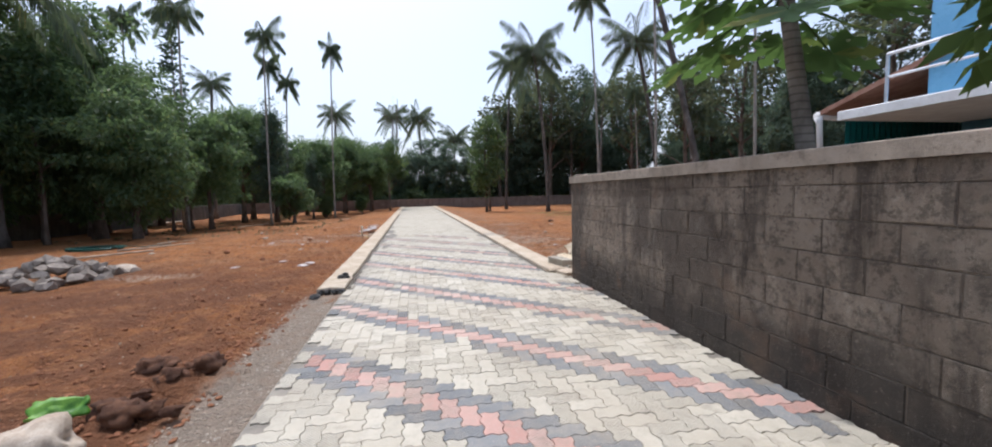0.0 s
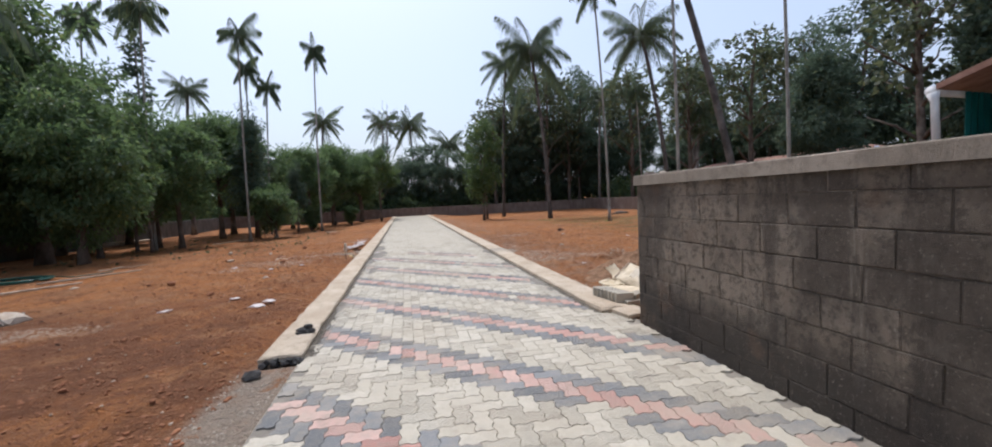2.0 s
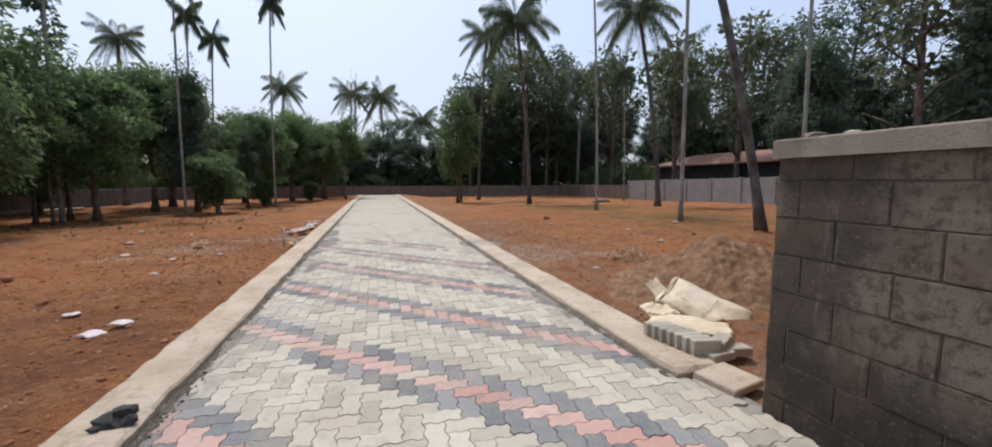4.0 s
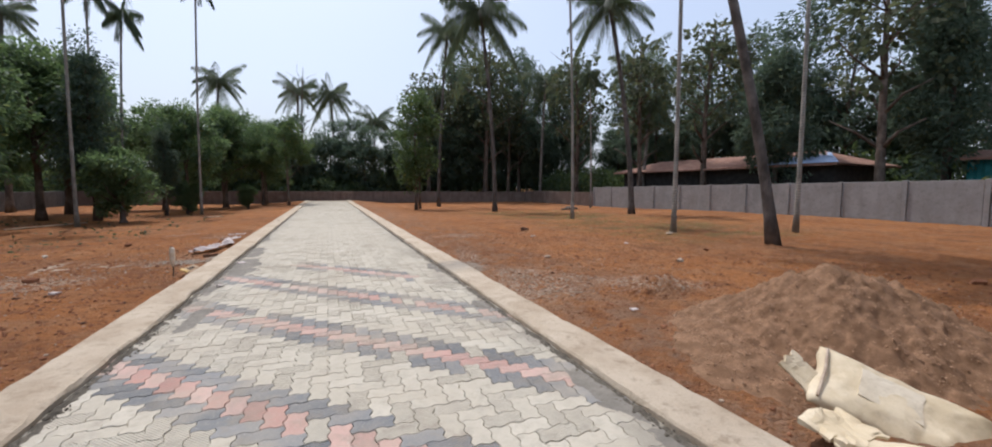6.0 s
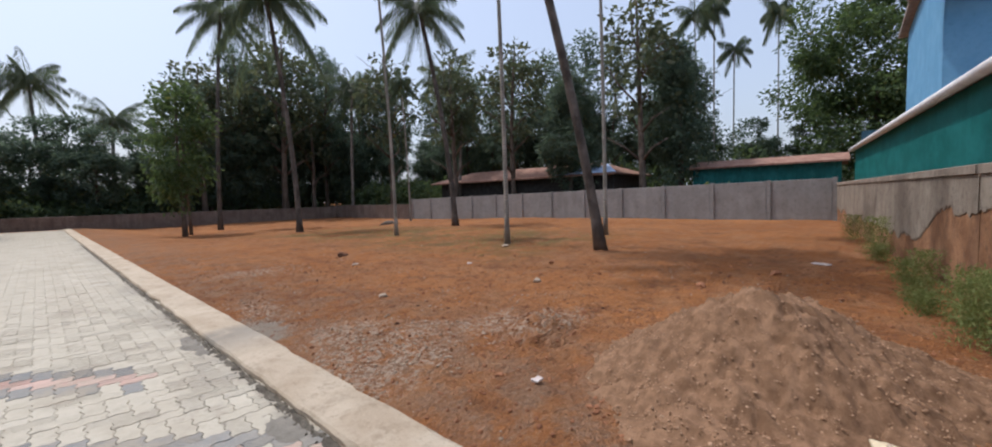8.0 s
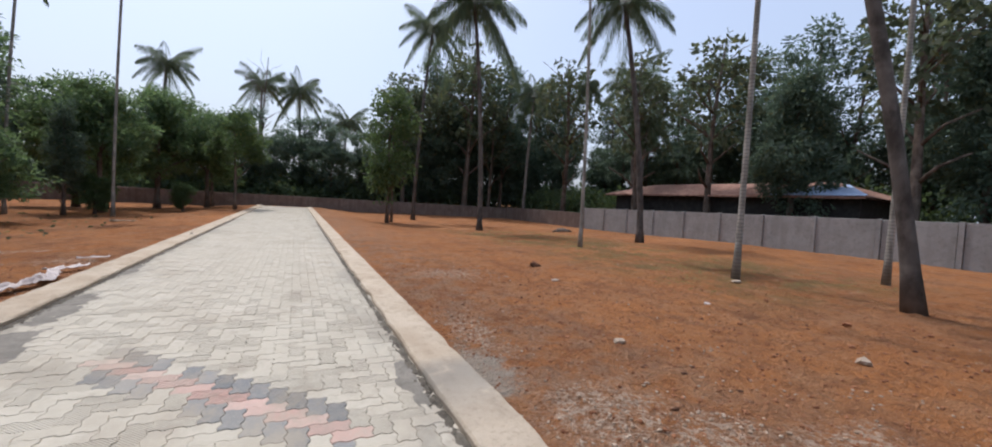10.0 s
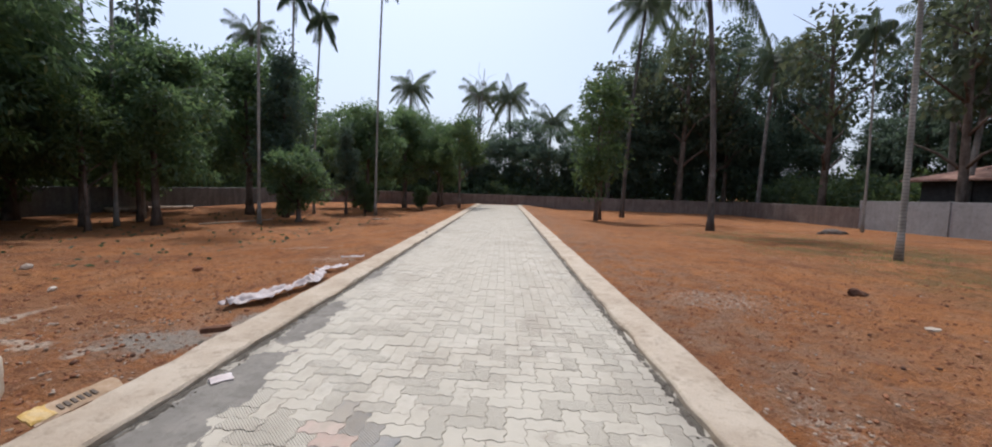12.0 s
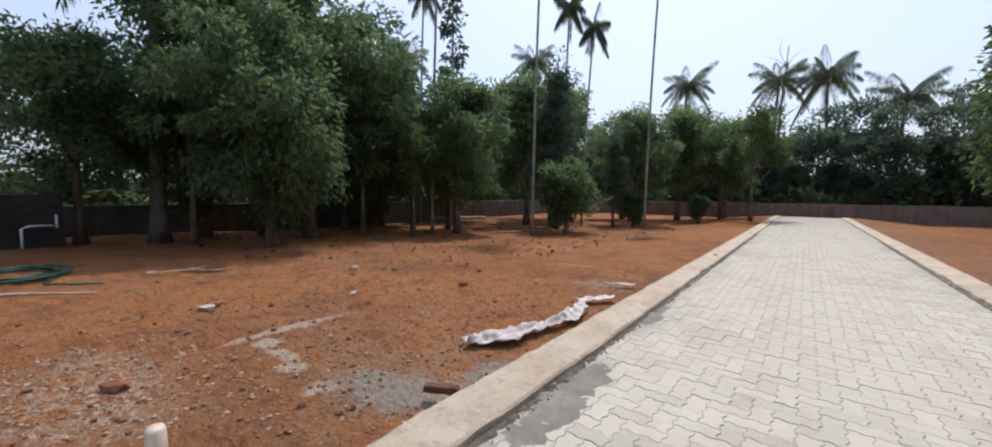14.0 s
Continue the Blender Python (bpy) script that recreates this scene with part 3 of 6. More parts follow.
def ground_height(x, y):
    """Soil level: bumpy beside the road, sunk beneath it."""
    p = Vector((x, y, 0))
    h = 0.045 * noise.noise(p * 0.35) + 0.03 * noise.noise(p * 1.1) + 0.022 * noise.noise(p * 3.1) + 0.028 * noise.noise(p * 5.3) + 0.022 * noise.noise(p * 11.0)
    h -= 0.01
    side = max(-1.2 - x, x - 2.75)
    if x < -1.2:
        h += 0.03 * noise.noise(Vector((x * 1.3 - y * 0.5, y * 0.45, 4.0)))
    if -4.5 < x < -1.2 and y < 8.5:
        # trampled bank of loose earth beside the shoulder
        k = min(1.0, (-1.2 - x) / 0.5) * min(1.0, (x + 4.5) / 1.5) * min(1.0, (8.5 - y) / 2.0)
        q = Vector((x * 0.8 + y * 0.45, y * 0.35 - x * 0.3, 2.0))
        h += k * (0.07 * abs(noise.noise(q * 2.4)) + 0.035 * noise.noise(q * 7.0))
    k = max(0.0, min(1.0, side / 0.5))
    road = -0.05 if y > 6.6 else -0.03
    h = h * k + road * (1 - k) if -1.9 < x < 3.4 and y < 47.5 else h
    return h - fall(x, y)


def build_ground():
    xs, ys = graded(-9.0, 11.0, 0.075, 900.0), graded(0.0, 21.0, 0.075, 900.0)
    nx, ny = len(xs), len(ys)
    verts = []
    for y in ys:
        near = y < 60
        for x in xs:
            verts.append((x, y, ground_height(x, y) if near and abs(x) < 60 else -0.3 if y > 20 else -0.01))
    faces = [(j * nx + i, j * nx + i + 1, (j + 1) * nx + i + 1, (j + 1) * nx + i) for j in range(ny - 1) for i in range(nx - 1)]
    s = Shape()
    s.v, s.f = verts, faces
    return structure("ground", s, SOIL, "bare red laterite soil, bumpy and scattered with grit", "ground", True)


ground = build_ground()

# ---- road bed and kerbs ----
ROAD_L, ROAD_R, KERB_L0, KERB_R0, ROAD_END = -0.80, 2.32, 6.70, 7.02, 47.2
WALL_X, WALL_END = 2.535, 6.55

bed = Shape()
bed.box(ROAD_L - 0.02, ROAD_R + 0.02, -8, ROAD_END, -0.12, -0.012)
bed.box(ROAD_L, ROAD_R, 12.0, ROAD_END - 0.1, -0.05, -0.0055)
bed.box(ROAD_R + 0.02, WALL_X + 0.06, -8, 7.0, -0.12, -0.016)
road = structure("road", bed, MORTAR, "mortar bed of the block-paved access road", "road")


def kerb_shape(rng, x0, x1, y0, y1):
    """A hand-cast kerb: slightly uneven top edges and a chipped front end."""
    s = Shape()
    n = int((y1 - y0) / 0.07)
    ring = []
    for i in range(n + 1):
        y = y0 + (y1 - y0) * i / n
        w = lambda k, a: a * noise.noise(Vector((y * 1.7, k * 9.1, x0)))
        f = lambda k, a: a * noise.noise(Vector((y * 5.1, k * 5.3, x1)))
        g = lambda k, a: a * noise.noise(Vector((y * 17.0, k * 5.3, x1)))
        chip = lambda k: 0.022 * max(0.0, noise.noise(Vector((y * 2.9, k * 7.7, x0))) - 0.22) * 3
        l, r, t = x0 + w(1, 0.009) + f(1, 0.006) + g(1, 0.006) + chip(1), x1 + w(2, 0.009) + f(2, 0.006) + g(2, 0.006) - chip(2), 0.05 + w(3, 0.008) + f(3, 0.005) + g(3, 0.003)
        jag = rng.uniform(-0.05, 0.05) if i == 0 else 0
        ring.append([(l, y + jag, -0.12), (l, y - jag, t - 0.014 - chip(4)), (l + 0.014 + chip(5), y + jag, t), ((l + r) / 2, y, t + 0.008),
                     (r - 0.014 - chip(6), y + jag * 0.5, t), (r, y - jag, t - 0.016 - chip(7)), (r, y + jag, -0.12)])
    vs = [p for q in ring for p in q]
    fs = [(i * 7 + k, i * 7 + k + 1, (i + 1) * 7 + k + 1, (i + 1) * 7 + k) for i in range(n) for k in range(6)]
    fs += [tuple(range(7))[::-1], tuple(n * 7 + k for k in range(7))]
    return s.add(vs, [tuple(reversed(f)) for f in fs])


krng = random.Random(5)
structure("kerb_1", kerb_shape(krng, -1.17, ROAD_L, KERB_L0, ROAD_END), KERB, "pale hand-cast concrete kerb with a broken dark end", "kerb")
structure("kerb_2", kerb_shape(krng, ROAD_R, 2.70, KERB_R0, ROAD_END), KERB, "pale hand-cast concrete kerb with uneven edges", "kerb")

def crust_shape(x0, x1, y0, y1, seed):
    """A crumbling seam of mortar between kerb and paving."""
    nx, ny = 6, int((y1 - y0) / 0.03)
    vs = []
    for j in range(ny + 1):
        for i in range(nx + 1):
            x, y = x0 + (x1 - x0) * i / nx, y0 + (y1 - y0) * j / ny
            p = Vector((x, y, seed))
            z = 0.010 - 0.016 * abs(i / nx - 0.45) * 2 + 0.016 * noise.noise(p * 11) + 0.014 * noise.noise(p * 30) + 0.006 * noise.noise(Vector((seed, y * 1.2, 0)))
            vs.append((x, y, z))
    w = nx + 1
    return Shape().add(vs, [(j * w + i, j * w + i + 1, (j + 1) * w + i + 1, (j + 1) * w + i) for j in range(ny) for i in range(nx)])


structure("trim_1", crust_shape(ROAD_L - 0.02, ROAD_L + 0.07, KERB_L0, 30.0, 3.0), CRUST, "dark crumbling mortar seam along the kerb", "mortar seam")
structure("trim_2", crust_shape(ROAD_R - 0.065, ROAD_R + 0.02, KERB_R0, 30.0, 8.0), CRUST, "dark crumbling mortar seam along the kerb", "mortar seam")

# ---- boundary walls ----
wall_road = Shape()
wall_road.box(WALL_X + 0.012, WALL_X + 0.19, -8, WALL_END - 0.006, -0.15, 1.44)
wall_east = structure("wall_east", wall_road, JOINT, "dark weathered concrete block wall beside the road", "wall")
cap = Shape().box(WALL_X - 0.02, WALL_X + 0.22, -8, WALL_END + 0.015, 1.435, 1.535, 0.008)
part("coping", cap, CAP, wall_east, "lighter cast concrete coping")

def side_wall(name, p0, p1, start):
    """A stretch of laterite wall with a plastered upper part and a coping."""
    v = p1 - p0
    m = Matrix.Translation(p0) @ Matrix.Rotation(math.atan2(v.y, v.x), 4, "Z")
    ln = v.length
    w = structure(name, Shape().box(0.0, ln, 0.0, 0.185, -0.15, 1.44, 0, m), LATERITE, "boundary wall of exposed red laterite with a plastered top", "wall")
    plaster = Shape()
    n = int(ln / 0.025)
    vs = []
    for i in range(n + 1):
        x0 = ln * i / n
        a = start + x0
        z0 = 0.95 + 0.33 * noise.noise(Vector((a * 0.7, 3.1, 0))) + 0.09 * noise.noise(Vector((a * 2.6, 7.1, 0))) + 0.05 * noise.noise(Vector((a * 8.0, 2.1, 0))) + 0.035 * noise.noise(Vector((a * 24.0, 2.1, 0)))
        z0 -= 0.55 * max(0.0, min(1.0, (a - 6) / 3))
        vs += [m @ Vector((x0, 0.186, z0)), m @ Vector((x0, 0.196, z0 + 0.012)), m @ Vector((x0, 0.20, z0 + 0.05)), m @ Vector((x0, 0.20, 1.432))]
    plaster.add(vs, [(4 * i + k, 4 * i + k + 1, 4 * i + k + 5, 4 * i + k + 4) for i in range(n) for k in range(3)])
    part("plaster", plaster, PLASTER, w, "grey cement plaster with a ragged lower edge")
    part("coping", Shape().box(0.035, ln, -0.03, 0.225, 1.435, 1.535, 0.008, m), CAP, w, "lighter cast concrete coping")


side_wall("wall_south", Vector((WALL_X + 0.19, 6.36, 0)), Vector((7.935, 7.326, 0)), 0.0)
side_wall("wall_south_2", Vector((7.93, 7.33, 0)), Vector((22.75, 8.8, 0)), 5.3)

# precast compound wall on the far right side: posts with stacked panels
CW0, CW1 = Vector((22.75, 9.05, 0)), Vector((22.0, 36.0, 0))
cw_dir = (CW1 - CW0).normalized()
CW_M = Matrix.Translation(CW0) @ Matrix.Rotation(math.atan2(cw_dir.y, cw_dir.x), 4, "Z") @ Matrix.Rotation(0.0135, 4, "Y")
cw_len, BAYS = (CW1 - CW0).length, 12
wall_precast = structure("wall_precast", Shape().box(0, cw_len, -0.10, -0.06, -0.1, 1.70, 0, CW_M), PANEL, "grey precast concrete compound wall with posts", "wall")
post_mesh = Shape().box(-0.075, 0.075, -0.11, 0.07, -0.1, 1.755, 0.012).mesh("post", PANEL)
bay = cw_len / BAYS
panel_mesh = Shape().box(0.1, bay - 0.1, -0.058, 0.02, 0, 1.70, 0.012).mesh("panel", PANEL)
for i in range(BAYS + 1):
    p = part("post", post_mesh, None, wall_precast)
    p.matrix_basis = CW_M @ pose(bay * i, 0, 0)
    if i < BAYS:
        q = part("panel", panel_mesh, None, wall_precast)
        q.matrix_basis = CW_M @ pose(bay * i, 0.004 * (i % 2), 0.02)

structure("wall_north_east", Shape().box(21.9, 22.1, 36.05, 49.0, -0.5, 0.95, 0.02), OLDWALL, "low brown laterite boundary wall", "wall")
structure("wall_north", Shape().box(-18.0, 22.1, 49.02, 49.25, -0.5, 0.85, 0.02), OLDWALL, "low brown boundary wall across the end of the plot", "wall")
lw0, lw1 = Vector((-14.6, -8, 0)), Vector((-17.9, 49.0, 0))
lw_m = Matrix.Translation(lw0) @ Matrix.Rotation(math.atan2((lw1 - lw0).y, (lw1 - lw0).x), 4, "Z")
structure("wall_west", Shape().box(0, (lw1 - lw0).length, 0, 0.2, -0.5, 0.85, 0.02, lw_m), WALL_SHADED, "low grey boundary wall, its colour darkened for tree shade", "wall")


# ---- trees ----
nrng = np.random.default_rng(11)
prng = random.Random(3)


def tree_kind(name, label, crown, trunk, leaf, bark=BARK):
    """A tree of one kind at the origin, to be copied."""
    t = thing(name, label, "tree")
    part("trunk", trunk, bark, t, "", True)
    c = new("crown", quads_mesh("crown", crown, leaf))
    c.parent = t
    return t


def stand(kind, x, y, size=1.0, turn=None, label="", group="", wide=1.0):
    m = pose(x, y, -0.03 - fall(x, y), 0, 0, prng.uniform(0, 360) if turn is None else turn) @ Matrix.Diagonal((size * wide, size * wide, size, 1))
    return tagged(copy_thing(kind, m), label, "", group)


def first(kind, x, y, size=1.0, turn=0.0, wide=1.0):
    kind.matrix_basis = pose(x, y, -0.03 - fall(x, y), 0, 0, turn) @ Matrix.Diagonal((size * wide, size * wide, size, 1))
    return kind


# the round dense trees on the left of the road
round_tree = tree_kind("shade_tree", "dense dark green shade tree on red soil",
                       crown_quads(nrng, (2.35, 2.35, 2.6), (0, 0, 4.0), 170, 90, 0.52, 0.19, 0.08, 0.55, 0.3, 0.15, 18),
                       trunk_shape(prng, 4.6, 0.13, 0.05, (0.1, 0.0), 6, 0.42, 1.4), LEAF_DARK)
big_tree = tree_kind("shade_tree", "tall dark spreading tree with drooping glossy leaves",
                     crown_quads(nrng, (3.3, 3.3, 4.1), (0, 0, 5.1), 290, 90, 0.66, 0.25, 0.09, 0.85, 0.3, 0.1, 28),
                     trunk_shape(prng, 7.0, 0.20, 0.06, (0.2, 0.1), 8, 0.3, 1.8), LEAF_DARK)
light_tree = tree_kind("young_tree", "slender young tree with light green foliage",
                       crown_quads(nrng, (1.55, 1.55, 2.0), (0, 0, 3.2), 75, 70, 0.38, 0.16, 0.065, 0.4, 0.3, 0.1, 12),
                       trunk_shape(prng, 3.8, 0.075, 0.03, (0.1, 0.05), 5, 0.4, 0.9), LEAF_MID)
column_tree = tree_kind("column_tree", "narrow upright dark green tree",
                        crown_quads(nrng, (1.35, 1.35, 3.4), (0, 0, 4.6), 110, 80, 0.45, 0.18, 0.07, 0.6, 0.35, 0.5, 18),
                        trunk_shape(prng, 6.5, 0.12, 0.03, (0, 0), 4, 0.2, 0.5), LEAF_WOOD)
bush_kind = tree_kind("round_bush", "round leafy bush on red soil",
                      crown_quads(nrng, (1.4, 1.4, 1.35), (0, 0, 1.7), 110, 85, 0.32, 0.14, 0.06, 0.3, 0.4, 0.1, 16),
                      trunk_shape(prng, 1.6, 0.10, 0.05, (0.05, 0), 5, 0.25, 0.8), LEAF_DARK)
wood_tree = tree_kind("woodland_tree", "tall woodland tree with a ragged dark crown",
                      crown_quads(nrng, (2.8, 2.8, 5.2), (0, 0, 8.2), 92, 55, 0.75, 0.29, 0.13, 0.4, 0.3, 0.15, 13),
                      trunk_shape(prng, 11.5, 0.16, 0.05, (0.5, 0.2), 9, 0.35, 1.9), LEAF_WOOD)
low_tree = tree_kind("woodland_tree", "bushy woodland tree of middle height",
                     crown_quads(nrng, (2.7, 2.7, 3.3), (0, 0, 4.7), 90, 70, 0.75, 0.29, 0.13, 0.4, 0.4, 0.1, 14),
                     trunk_shape(prng, 6.0, 0.13, 0.05, (0.2, -0.1), 6, 0.3, 1.5), LEAF_WOOD)
teak = tree_kind("teak_tree", "tall thinly leaved teak tree with large leaves",
                 crown_quads(nrng, (2.5, 2.5, 4.3), (0.3, 0, 9.6), 62, 16, 0.85, 0.42, 0.28, 0.5, 0.3),
                 trunk_shape(prng, 13.2, 0.24, 0.05, (0.4, 0.3), 14, 0.30, 2.3), LEAF_DRY)
bare = thing("bare_tree", "leafless thin tree against the sky", "tree")
part("trunk", trunk_shape(prng, 10.0, 0.12, 0.02, (0.3, 0.1), 16, 0.4, 1.5), BARK, bare, "", True)
cone_tree = tree_kind("cone_tree", "dense dark cone-shaped tree",
                      crown_quads(nrng, (2.9, 2.9, 4.6), (0, 0, 5.9), 190, 80, 0.65, 0.25, 0.10, 0.5, 0.4, 0.6, 26),
                      trunk_shape(prng, 9.0, 0.2, 0.05, (0, 0), 5, 0.2, 1.2), LEAF_WOOD)
leafy_giant = tree_kind("broad_tree", "broad sunlit green tree behind the house",
                        crown_quads(nrng, (5.2, 5.2, 6.4), (0, 0, 6.6), 320, 110, 0.95, 0.27, 0.12, 0.35, 0.5, 0.1, 30),
                        trunk_shape(prng, 7.5, 0.3, 0.1, (0, 0), 7, 0.35, 2.6), LEAF_MID)

LEFT = "trees left of the road"
first(round_tree, -10.8, 25.8, 1.0, 20)
tagged(round_tree, "", "", LEFT)
stand(round_tree, -12.2, 26.7, 0.76, 130, "shade tree with a thin forked trunk", LEFT)
stand(round_tree, -6.9, 36.0, 1.0, 75, "dense shade tree near the road edge", LEFT)
stand(round_tree, -11.3, 31.8, 1.25, 200, "", LEFT)
stand(round_tree, -12.4, 36.5, 1.35, 310, "", LEFT)
stand(round_tree, -9.4, 40.6, 1.1, 40, "", LEFT)
stand(round_tree, -6.2, 42.2, 1.18, 250, "", LEFT)
stand(round_tree, -4.2, 45.3, 1.1, 15, "", LEFT)
first(big_tree, -12.7, 20.6, 1.02, 0)
tagged(big_tree, "", "", LEFT)
stand(big_tree, -14.6, 23.2, 0.95, 140, "", LEFT)
stand(big_tree, -14.2, 18.0, 0.95, 70, "", LEFT)
stand(round_tree, -13.5, 15.3, 0.82, 200, "low spreading shade tree with sunlit leaves", LEFT)
stand(big_tree, -13.4, 9.0, 0.78, 20, "", LEFT)
stand(big_tree, -15.6, 25.6, 0.78, 305, "", LEFT)
stand(big_tree, -16.0, 31.0, 0.8, 95, "", LEFT)
stand(big_tree, -9.9, 18.2, 0.66, 220, "smaller dark tree with hanging leaves", LEFT)
first(light_tree, -12.0, 22.2, 1.25, 10)
tagged(light_tree, "", "", LEFT)
stand(light_tree, -10.9, 23.6, 0.7, 160, "", LEFT)
stand(light_tree, -12.0, 17.2, 0.85, 250, "young tree with leaves hanging low", LEFT)
stand(light_tree, -13.9, 19.6, 0.95, 30, "young tree with leaves hanging low", LEFT)
stand(light_tree, -11.9, 24.4, 0.8, 300, "young tree with leaves hanging low", LEFT)
stand(light_tree, -6.7, 44.0, 0.95, 90, "small round young tree", LEFT, 1.1)
stand(light_tree, -1.95, 40.5, 1.05, 140, "young tree with airy light green foliage", LEFT)
stand(light_tree, -4.2, 47.2, 1.1, 50, "", LEFT)
stand(light_tree, -7.8, 39.6, 1.0, 10, "", LEFT)
first(column_tree, -8.9, 30.6, 1.05)
tagged(column_tree, "", "", LEFT)
stand(column_tree, -7.2, 33.5, 0.6, 200, "", LEFT)
first(bush_kind, -7.27, 28.6, 1.1)
stand(bush_kind, -4.4, 39.5, 0.55, 60, "small round leafy bush")
stand(bush_kind, -6.6, 34.6, 0.6, 160, "small round leafy bush")

RIGHT = "trees right of the road"
ragged_tree = tree_kind("shade_tree", "ragged upright shade tree with a thin top",
                        crown_quads(nrng, (1.75, 1.75, 3.1), (0, 0, 4.7), 70, 62, 0.62, 0.24, 0.11, 0.5, 0.35, 0.45),
                        trunk_shape(prng, 7.2, 0.10, 0.03, (0.1, 0), 7, 0.25, 1.0), LEAF_MID)
first(ragged_tree, 6.45, 35.5, 1.1, 33)
tagged(ragged_tree, "", "", RIGHT)
sprig = tree_kind("young_tree", "thin sparse sapling rising above a shade tree",
                  crown_quads(nrng, (0.8, 0.8, 1.0), (0, 0, 7.8), 18, 26, 0.35, 0.2, 0.09),
                  trunk_shape(prng, 8.4, 0.07, 0.02, (0, 0), 4, 0.75, 0.6), LEAF_WOOD)
first(sprig, 6.9, 36.4, 1.04)

# woods behind the far wall and on the right side
WOODS = "woods round the plot"
first(wood_tree, 11.8, 52.5, 1.0, 10)
first(low_tree, -1.5, 53.0, 1.0, 0)
tagged(wood_tree, "", "", WOODS)
tagged(low_tree, "", "", WOODS)
for i in range(20):
    x = 9.5 + i * 1.25 + prng.uniform(-0.4, 0.4)
    stand(wood_tree, x, 51.5 + prng.uniform(0, 9), prng.uniform(0.85, 1.1) * (0.8 if x < 12 else 1.0 if x < 15 else 1.38), None, "", WOODS, 0.9)
for i in range(9):
    stand(low_tree, 8.5 + i * 2.5 + prng.uniform(-0.6, 0.6), 50.8 + prng.uniform(0, 2.5), prng.uniform(1.0, 1.3) * (0.8 if i < 2 else 1.0), None, "", WOODS)
for i in range(16):
    stand(low_tree, -24 + i * 2.05 + prng.uniform(-0.6, 0.6), 51.5 + prng.uniform(0, 5), prng.choice((0.5, 0.65, 0.78, 0.9, 1.02)), None, "", WOODS, prng.uniform(0.8, 1.1))
for i in range(9):
    y = 20.5 + i * 3.3
    stand(wood_tree, 33.2 + prng.uniform(-1, 2.5), y + prng.uniform(-0.8, 0.8), prng.uniform(1.0, 1.25), None, "", WOODS)
    stand(low_tree, 33.5 + prng.uniform(-0.5, 4), y + prng.uniform(-1, 1), prng.uniform(0.9, 1.25), None, "", WOODS)
for i in range(8):
    stand(wood_tree, 36 + prng.uniform(-1, 4), 18 + i * 4.5 + prng.uniform(-1, 1), prng.uniform(0.9, 1.1), None, "", WOODS)
for i in range(13):
    stand(low_tree, -19.5 - prng.uniform(0, 3), -4 + i * 4.1 + prng.uniform(-1, 1), prng.uniform(1.0, 1.3) * (0.6 if i < 7 else 1.0), None, "", WOODS)
first(teak, 25.9, 18.2, 1.0, 30)
stand(teak, 14.5, 53.5, 1.05, 100)
stand(teak, 20.5, 50.6, 0.95, 200)
stand(teak, 24.8, 27.5, 0.95, 320)
stand(teak, 11.0, 51.2, 1.05, 20)
stand(teak, 17.5, 50.3, 1.3, 260)
stand(teak, 23.6, 41.0, 1.1, 150)
stand(teak, 24.2, 33.0, 1.0, 45)
first(bare, -1.6, 55.5, 1.4, 40)
first(cone_tree, 28.0, 16.6, 1.05)
stand(cone_tree, 25.2, 22.8, 0.9, 80)
first(leafy_giant, 36.3, 7.5, 1.15)
stand(leafy_giant, 38.0, 2.0, 1.0, 70)
for i in range(4):
    stand(low_tree, 37.5 + 0.8 * (i % 2), 10.0 + i * 2.1, 0.62 + 0.1 * (i % 3), 70 * i, "", WOODS)

# undergrowth that closes the woods near the ground
def undergrowth(rng, n, boxes):
    out = []
    for x0, x1, y0, y1, h in boxes:
        k = int(n * abs(x1 - x0) * abs(y1 - y0))
        c = np.stack([rng.uniform(x0, x1, k), rng.uniform(y0, y1, k), np.zeros(k)], 1)
        wave = 0.72 + 0.28 * np.sin(c[:, 0] * 1.3 + c[:, 1] * 0.9) * np.sin(c[:, 0] * 0.37 - c[:, 1] * 0.6 + 1)
        c[:, 2] = h * wave * rng.uniform(0.02, 1, k) ** 0.8
        out.append(leaf_quads(rng, c, rng.normal(size=(k, 3)) + np.array([0, 0, 0.1]), 0.42, 0.19))
    return quads_mesh("undergrowth", np.concatenate(out), LEAF_UNDER)


tagged(new("undergrowth", undergrowth(nrng, 85, [(-30, 8, 51.5, 57, 3.4), (8, 40, 51.5, 57, 4.9), (-30, 24, 56, 60, 4.2), (-14, 8, 50, 53, 2.2), (23.2, 24.2, 17.5, 36, 1.0), (31.8, 36, 16, 50, 5.2), (23.4, 30, 38, 50, 3.6), (23.4, 30, 10, 17, 1.6), (31.8, 38, 0, 15, 4.6), (-20.5, -18.3, -6, 22, 1.8), (-20.5, -18.3, 22, 50, 3.6), (-24, -20.5, -6, 22, 2.6), (-24, -20.5, 22, 50, 4.6)])),
       "dark leafy undergrowth behind the boundary walls", "undergrowth", "", "stuff")

# ---- palms ----
coco_mesh = palm_crown("crown", nrng, 25, 2.9, 50, 0.9, 0.075, 1.1, 0.4, FROND)
coco_mesh_b = palm_crown("crown", nrng, 25, 2.9, 50, 0.95, 0.078, 1.5, 0.7, FROND)
areca_mesh = palm_crown("crown", nrng, 12, 1.2, 28, 0.55, 0.08, 1.5, 0.45, FROND)
areca_mesh_b = palm_crown("crown", nrng, 12, 1.05, 28, 0.55, 0.08, 2.2, 0.95, FROND)


